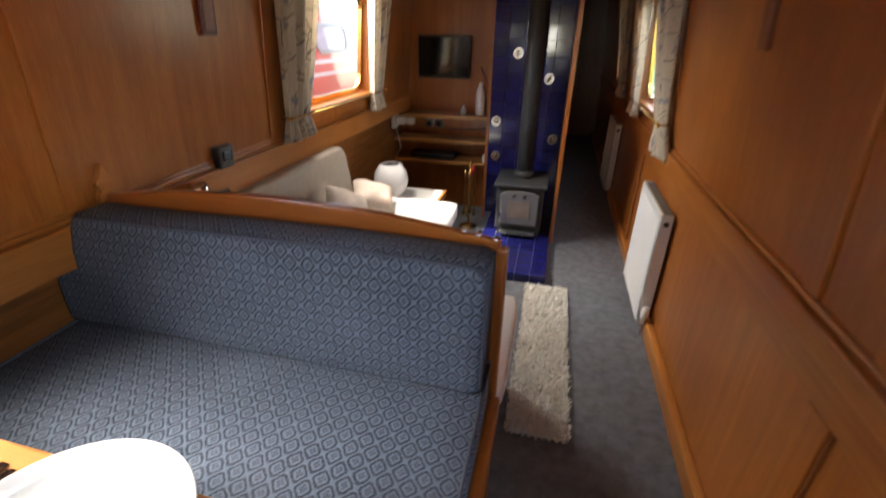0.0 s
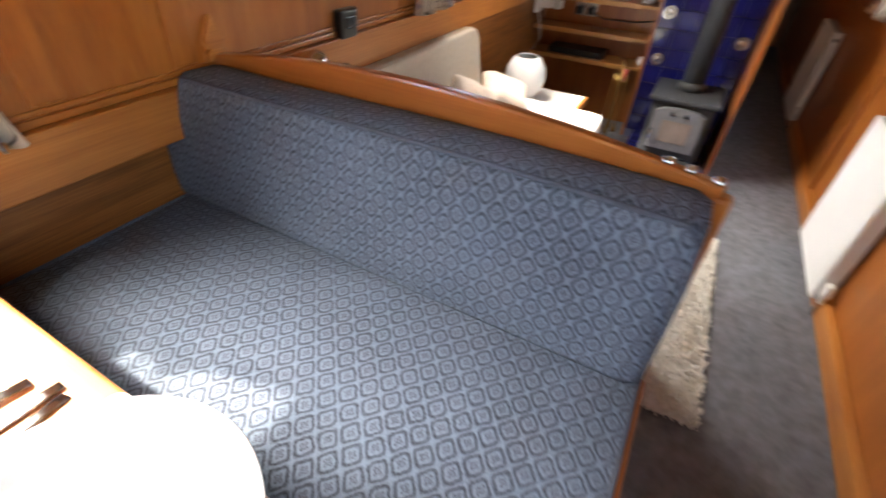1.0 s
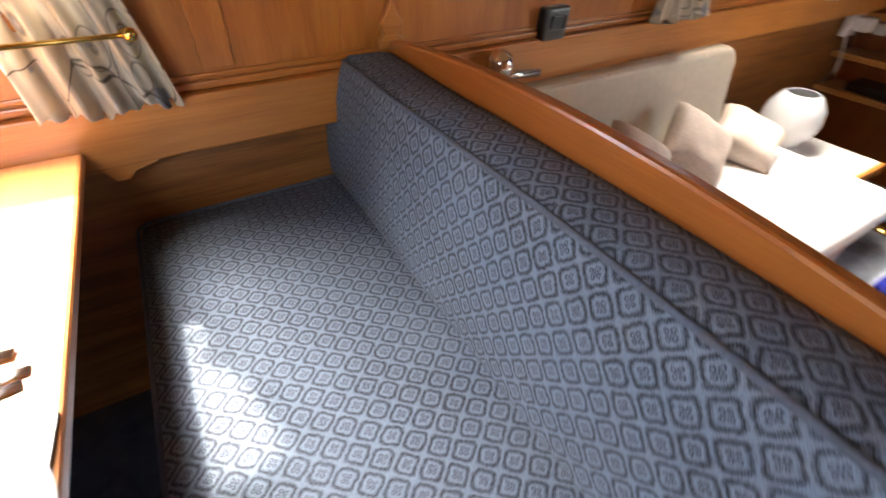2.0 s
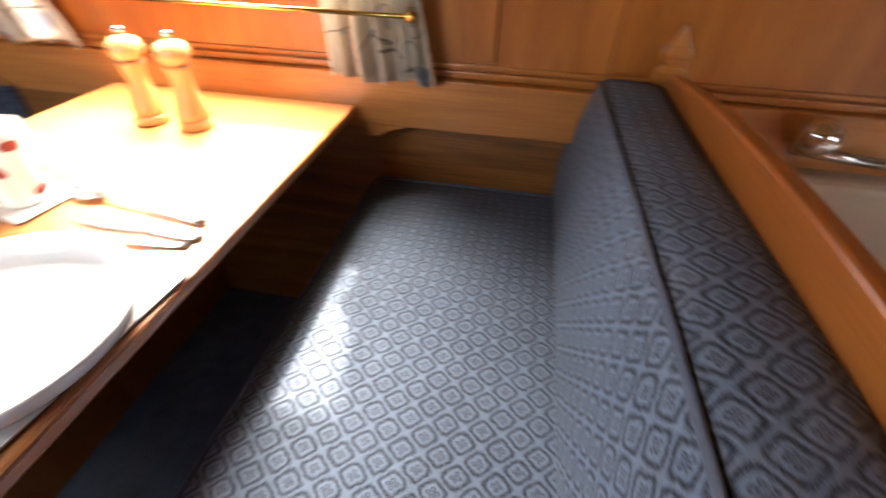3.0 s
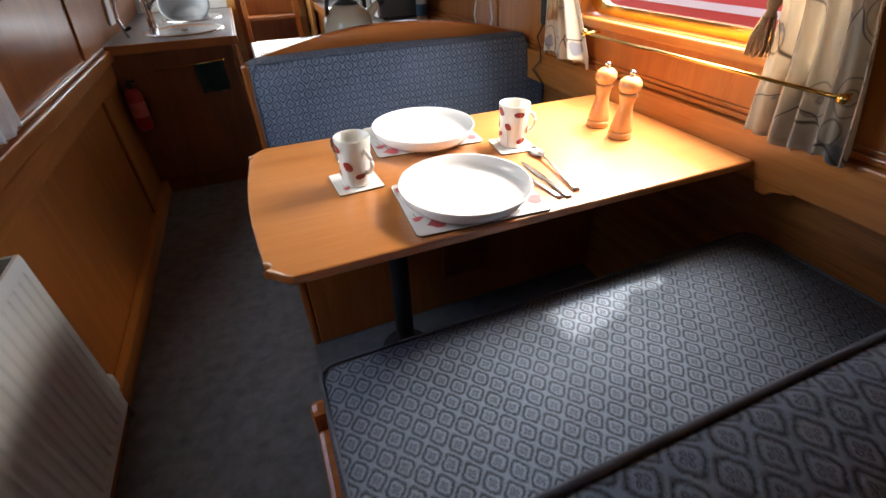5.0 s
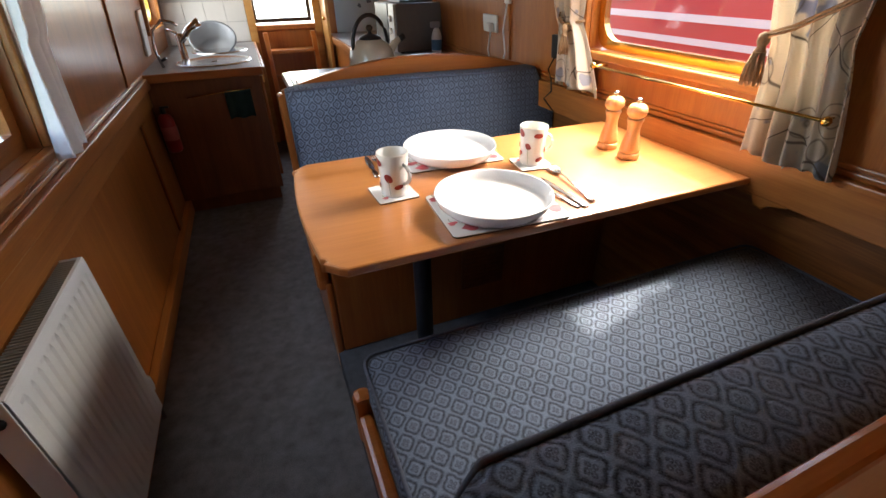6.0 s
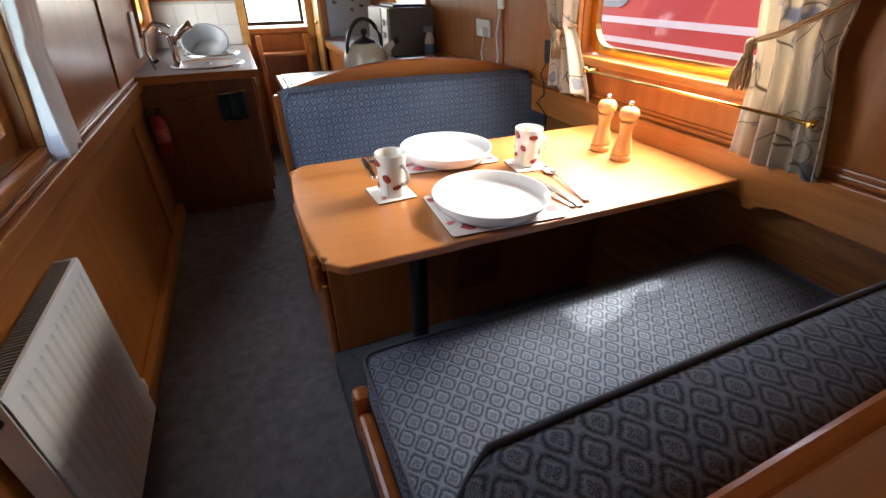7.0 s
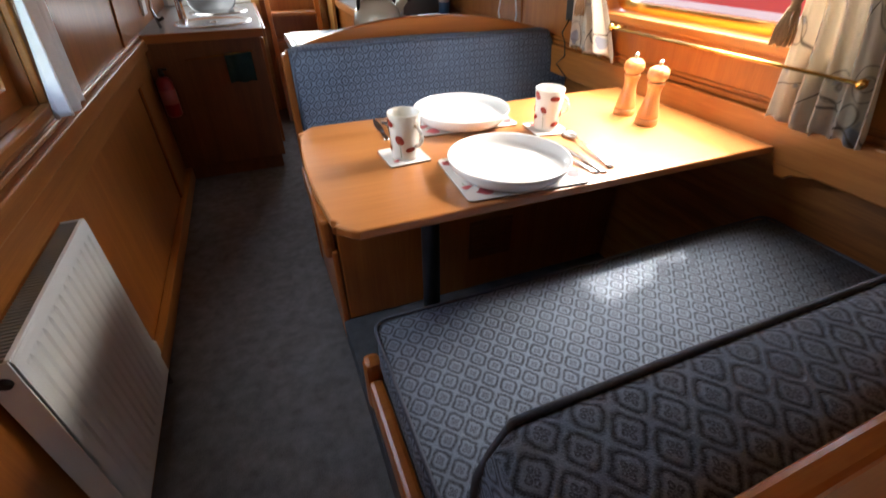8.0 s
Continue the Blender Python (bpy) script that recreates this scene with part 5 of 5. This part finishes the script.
part("door_post", box((1.10, GY + 0.001, 0.0), (1.16, GY + 0.03, 1.98), 0.004), OAK_X, m1)
part("door_post", box((0.56, GY + 0.001, 0.0), (0.62, GY + 0.03, 1.98), 0.004), OAK_X, m1)
hd = thing("cabin_door", "open narrow wooden cabin door with a brass knob", "door", (0.56, -4.1, 0))
part("leaf", box((0.535, -4.30, 0.01), (0.56, -4.02, 1.9), 0.004), OAK_X, hd)
part("knob", lathe([(0.004, -0.014), (0.012, -0.008), (0.014, 0), (0.012, 0.008), (0.004, 0.014)], (0.575, -4.06, 1.04), 14), BRASS, hd, "", True)
hw = thing("hatch_window", "rear hatch window in a black frame looking out to water", "window", (0.86, GY - 0.10, 0.99))
for lo, hi in (((0.62, 1.0), (1.11, 1.03)), ((0.62, 1.50), (1.11, 1.53)), ((0.62, 1.031), (0.65, 1.499)), ((1.08, 1.031), (1.11, 1.499))):
    part("frame", box((lo[0], GY - 0.16, lo[1]), (hi[0], GY - 0.13, hi[1]), 0.003), PLASTIC_K, hw)
gp = part("pane", box((0.65, GY - 0.148, 1.031), (1.08, GY - 0.142, 1.499)), GLASS, hw)
gp.visible_shadow = False
ss = thing("steps", "wooden step ladder up to the rear hatch", "steps", (0.86, GY + 0.2, 0))
for x in (0.655, 1.045):
    part("string", prism([(GY + 0.03, 0.94), (GY + 0.10, 0.94), (GY + 0.40, 0.0), (GY + 0.31, 0.0)], "x", x - 0.018, x + 0.018, 0.004), RED_Z, ss)
for z in (0.20, 0.40, 0.60, 0.80):
    yc = GY + 0.35 - 0.30 * z / 0.94
    part("tread", box((0.674, yc - 0.06, z - 0.015), (1.026, yc + 0.07, z + 0.01), 0.004), RED_X, ss)

# tiled splashback over the sink
tiles = tagged(part("splashback", box((1.161, GY + 0.001, 0.876), (1.80, GY + 0.006, 1.20)), plain("white_grout", (0.45, 0.43, 0.40), 0.9, 0, 80, 0.1, 0.1)), "white square tile splashback behind the sink", "tiles", kind="structure")
WT = plain("white_glazed_tile", (0.66, 0.63, 0.58), 0.15, 0, 10, 0.05, 0.02, coat=0.4)

cook = thing("cooker", "white enamel galley cooker with a dark hob", "cooker", (0.8, -2.1, 0))
part("body", box((0.52, -2.36, 0.0), (1.06, -1.83, 0.90), 0.008), WHITE_ENAMEL, cook)
part("lid_rim", box((0.52, -2.36, 0.901), (1.075, -1.83, 0.93), 0.006), WHITE_ENAMEL, cook)
part("hob", box((0.54, -2.34, 0.9305), (1.05, -1.85, 0.936), 0.002), PLASTIC_K, cook, "dark hob top")
for k in range(4):
    part("knob", tube([(1.061, -2.28 + 0.12 * k, 0.85), (1.085, -2.28 + 0.12 * k, 0.85)], 0.016, 14), PLASTIC_K, cook, "", True)
part("pan_support", tube([(0.98, -1.90, 0.94), (0.98, -1.90, 0.955), (1.04, -1.88, 0.96), (1.04, -1.95, 0.955)], 0.006, 8), CHROME, cook, "", True)
gc = thing("galley_cabinet", "wood galley cabinet along the window side", "cabinet", (0.26, -3.1, 0))
part("body", box((-0.055, -4.33, 0.0), (0.51, -1.83, 0.86), 0.004), WALL_V, gc)
gw = thing("worktop", "pale galley worktop with a wooden front edge", "worktop", (0.26, -3.1, 0.87))
part("slab", box((-0.055, -4.335, 0.8605), (0.515, -1.83, 0.90), 0.003), plain("pale_worktop", (0.50, 0.50, 0.48), 0.3, 0, 120, 0.1, 0.02), gw)
part("edge", box((0.516, -4.335, 0.855), (0.535, -2.361, 0.905), 0.004), OAK_Y, gw)
KY, KX = -2.26, 0.635
ket = thing("kettle", "cream enamel whistling kettle with a black arched handle", "kettle", (KX, KY, 0.9365))
part("body", lathe([(0.10, 0), (0.112, 0.01), (0.115, 0.04), (0.105, 0.08), (0.08, 0.115), (0.055, 0.13)], (KX, KY, 0.9365), 36), plain("cream_enamel", (0.62, 0.55, 0.42), 0.2, 0, 12, 0.05, 0.0, coat=0.5), ket, "", True)
part("lid", lathe([(0.056, 0.1305), (0.05, 0.14), (0.02, 0.152), (0.008, 0.158), (0.008, 0.165), (0.015, 0.172), (0.017, 0.182), (0.010, 0.192)], (KX, KY, 0.9365), 28), PLASTIC_K, ket, "dark lid with a ball knob", True)
part("handle", tube([(KX + 0.092 * math.cos(radians(a)) * 1.0, KY + 0.02 * math.cos(radians(a)), 0.9365 + 0.10 + 0.135 * math.sin(radians(a))) for a in range(-5, 190, 13)], 0.0095, 10), PLASTIC_K, ket, "black arched handle", True)
part("spout", tube([(KX - 0.085, KY, 0.9365 + 0.06), (KX - 0.125, KY, 0.9365 + 0.105), (KX - 0.15, KY, 0.9365 + 0.125)], [0.026, 0.018, 0.014], 12), plain("cream_spout", (0.60, 0.53, 0.40), 0.2, 0, 12, 0.05, 0.0), ket, "", True)
part("whistle", tube([(KX - 0.15, KY, 0.9365 + 0.122), (KX - 0.175, KY, 0.9365 + 0.135)], 0.016, 12), PLASTIC_K, ket, "", True)
mw = thing("microwave", "grey microwave oven standing on the worktop", "microwave", (0.17, -2.95, 0.901))
part("case", box((-0.01, -3.30, 0.9095), (0.315, -2.86, 1.185), 0.006), plain("grey_metal_case", (0.17, 0.155, 0.15), 0.4, 0.3, 30, 0.08, 0.02), mw)
md = part("door", box((0.3155, -3.29, 0.915), (0.335, -2.99, 1.18), 0.004), PLASTIC_K, mw, "dark glazed door")
part("control_panel", box((0.3155, -2.988, 0.915), (0.330, -2.865, 1.18), 0.003), PLASTIC_W, mw, "white control strip")
for z in (0.96, 1.03, 1.10):
    part("knob", tube([(0.3305, -2.927, z), (0.344, -2.927, z)], 0.018, 16), PLASTIC_W, mw, "", True)
for fx, fy in ((0.02, -2.89), (0.28, -2.89), (0.02, -3.27), (0.28, -3.27)):
    part("foot", box((fx - 0.012, fy - 0.012, 0.9005), (fx + 0.012, fy + 0.012, 0.909)), PLASTIC_K, mw)
tray = thing("tray", "thin dark tray lying on the microwave", "tray", (0.17, -2.9, 1.186))
part("body", box((0.05, -3.22, 1.1855), (0.27, -2.92, 1.20), 0.004), PLASTIC_K, tray)
sb = thing("spray_bottle", "clear spray bottle with a blue label and white head", "bottle", (0.08, -2.76, 0.901))
part("body", lathe([(0.03, 0), (0.032, 0.008), (0.032, 0.10), (0.022, 0.135), (0.013, 0.15)], (0.09, -2.76, 0.9005), 20), PLASTIC_W, sb, "", True)
part("label", tube([(0.09, -2.76, 0.925), (0.09, -2.76, 0.985)], 0.0325, 20), plain("blue_label", (0.08, 0.22, 0.40), 0.4, 0, 20, 0.1, 0.0), sb, "blue label", True)
part("head", box((0.068, -2.775, 1.051), (0.13, -2.745, 1.085), 0.008), plain("grey_trigger", (0.35, 0.34, 0.36), 0.4, 0, 20, 0.05, 0.0), sb)
ck = thing("glass_board", "pale blue glass board with dark flecks leaning on the bulkhead", "board", (0.25, GY, 0.901))
part("board", box((0.03, GY + 0.003, 0.901), (0.43, GY + 0.012, 1.26), 0.003), plain("pale_glass_print", (0.52, 0.62, 0.66), 0.1, 0, 5, 0.08, 0.0), ck)
for fx, fz in ((0.12, 1.14), (0.20, 1.19), (0.21, 1.11), (0.36, 1.17)):
    fb = bmesh.new()
    petal_disc(fb, Vector((fx, GY + 0.0135, fz)), Vector((1, 0, 0)), Vector((0, 0, 1)), None, 0.022, int(fx * 50))
    part("printed_fleck", fb, plain("grey_fleck", (0.12, 0.15, 0.18), 0.2, 0, 30, 0.3, 0.0), ck)
sw = thing("switch", "white double switched socket with leads on the panelled side", "socket", (0.0, -2.16, 1.07))
part("plate", lean_l(box((0.0, -2.24, 1.075), (0.012, -2.09, 1.155), 0.004)), PLASTIC_W, sw)
part("plug", lean_l(box((0.012, -2.15, 1.08), (0.045, -2.11, 1.12), 0.006)), PLASTIC_W, sw)
part("lead", tube([(0.04, -2.13, 1.08), (0.05, -2.13, 1.0), (0.045, -2.11, 0.93), (0.06, -2.10, 0.905)], 0.004, 8), PLASTIC_W, sw, "white lead", True)
sw2 = thing("light_switch", "slim white switch with a hanging lead", "switch", (0.0, -1.98, 1.2))
part("plate", lean_l(box((0.0, -2.0, 1.21), (0.016, -1.955, 1.33), 0.004)), PLASTIC_W, sw2)
part("lead", tube([(0.04, -1.975, 1.21), (0.045, -1.99, 1.10), (0.04, -1.97, 1.0), (0.045, -1.975, 0.96)], 0.004, 8), PLASTIC_W, sw2, "white lead", True)
wc = thing("wall_cabinet", "wood wall cabinet over the galley worktop", "cabinet", (0.2, -2.6, 1.28))
part("body", box((0.06, -3.0, 1.285), (0.34, -1.95, 1.9), 0.006), WALL_H, wc)
part("door", box((0.341, -2.46, 1.30), (0.358, -1.97, 1.88), 0.005), WALL_V, wc)
part("door", box((0.341, -2.98, 1.30), (0.358, -2.48, 1.88), 0.005), WALL_V, wc)
hs = thing("light_switch", "tall white switch plate on the red-brown side by the galley", "switch", (1.80, -3.3, 1.0))
part("plate", lean_r(box((1.785, -3.42, 0.93), (1.80, -3.30, 1.18), 0.004)), PLASTIC_W, hs)
vt = thing("floor_vent", "dark slatted vent in the bench front", "vent", (0.52, -1.188, 0.35))
part("frame", box((0.44, -1.188, 0.27), (0.62, -1.181, 0.44), 0.002), DARK_V, vt)
for k in range(8):
    part("slat", box((0.45, -1.181, 0.282 + 0.019 * k), (0.61, -1.177, 0.293 + 0.019 * k), 0.001), DARK_V, vt)

# ---------------------------------------------------------------- outside
water = tagged(part("water", box((-40, -60, -0.55), (1.9, 60, -0.5)), plain("canal_water", (0.05, 0.06, 0.05), 0.1, 0, 3, 0.3, 0.3, 0.02)), "still brown canal water", "water", kind="structure")
GRASS = plain("towpath_grass", (0.10, 0.16, 0.05), 0.9, 0, 8, 0.5, 0.5, 0.03)
gd = tagged(part("ground", box((2.3, -400, -0.6), (400, 400, 0.05)), GRASS), "grassy canal bank", "ground", kind="structure")
part("far_bank", box((-400, -400, -0.6), (-40.01, 400, 0.4)), GRASS, gd)
# red lightened to stand for part of the sky's reflection in the gloss
RED_B = plain("lightened_red_boat_paint", (0.58, 0.065, 0.07), 0.3, 0, 2.0, 0.08, 0.02, coat=0.8)
WHITE_B = plain("white_coachline", (0.80, 0.78, 0.74), 0.3, 0, 4, 0.04, 0.0)
boat = thing("narrowboat", "red narrowboat with white coachlines moored alongside", "boat", (-2.0, 0, -0.5))
part("hull", box((-3.1, -9, -0.5), (-1.12, 9, 0.42), 0.03), plain("black_hull", (0.02, 0.02, 0.022), 0.5, 0, 4, 0.3, 0.1), boat)
cb = prism([(-2.95, 0.42), (-1.22, 0.42), (-1.36, 1.62), (-1.46, 1.66), (-2.72, 1.66), (-2.82, 1.62)], "y", -8.0, 8.0)
part("cabin", cb, RED_B, boat)
slope = lambda z: -1.22 - (z - 0.42) * 0.14 / 1.2
for z0, z1 in ((0.945, 0.98), (1.065, 1.105)):
    part("coachline", prism([(slope(z0) + 0.004, z0), (slope(z1) + 0.004, z1), (slope(z1) - 0.02, z1), (slope(z0) - 0.02, z0)], "y", -7.9, 7.9), WHITE_B, boat)
for y in (-6.81, -5.06, -3.31, -1.556, 0.2, 1.95, 3.7, 5.45):
    outer, inner = rounded_rect(y, y + 0.75, 1.16, 1.46, 0.10), rounded_rect(y + 0.04, y + 0.71, 1.20, 1.42, 0.08)
    fb = ring_prism(outer, inner, -0.004, 0.012)
    for v in fb.verts:
        v.co.x += slope(v.co.z)
    w = part("window", fb, plain("grey_frame", (0.30, 0.32, 0.33), 0.35, 0.4, 20, 0.1, 0.0), boat, "rounded grey framed window")
    pb = prism(rounded_rect(y + 0.035, y + 0.715, 1.195, 1.425, 0.08), "x", -0.003, 0.002)
    for v in pb.verts:
        v.co.x += slope(v.co.z)
    part("pane", pb, plain("pale_boat_glass", (0.55, 0.58, 0.60), 0.06, 0, 3, 0.2, 0.0), w)

# ---------------------------------------------------------------- tiles, last
def tile_mesh(w, h, t):
    bm = bmesh.new()
    add_box(bm, (0, 0, 0), (w, t, h))
    es = [e for e in bm.edges if all(v.co.y > t * 0.5 for v in e.verts)]
    bmesh.ops.bevel(bm, geom=es, offset=0.0018, segments=1, affect="EDGES")
    me = bpy.data.meshes.new("tile")
    bm.to_mesh(me)
    bm.free()
    return me


def lay(me, mat, parent, matrices):
    me.materials.append(mat)
    for mtx in matrices:
        ob = new("tile", me)
        ob.parent = parent
        ob.matrix_basis = mtx


face = Matrix.Rotation(radians(180), 4, "Z")
lay(tile_mesh(0.1045, 0.1045, 0.007), TILE, alc, [Matrix.Translation((0.723 + 0.1073 * (i + 1) - 0.0015, 2.4995, 0.06 + 0.1073 * j)) @ face for i in range(5) for j in range(17)])
lay(tile_mesh(0.0925, 0.0565, 0.006), TILE, hearth, [Matrix.Translation((0.78 + 0.096 * (i + 1) - 0.002, 1.5045, 0.001)) @ face for i in range(5)])
flat = Matrix.Rotation(radians(90), 4, "X")
lay(tile_mesh(0.0925, 0.0955, 0.0045), TILE, hearth, [Matrix.Translation((0.78 + 0.096 * i + 0.002, 1.506 + 0.099 * (j + 1) - 0.002, 0.0575)) @ flat for i in range(5) for j in range(10)])
lay(tile_mesh(0.148, 0.148, 0.006), WT, tiles, [Matrix.Translation((1.163 + 0.1515 * i, GY + 0.0055, 0.88 + 0.1515 * j)) for i in range(4) for j in range(2)])
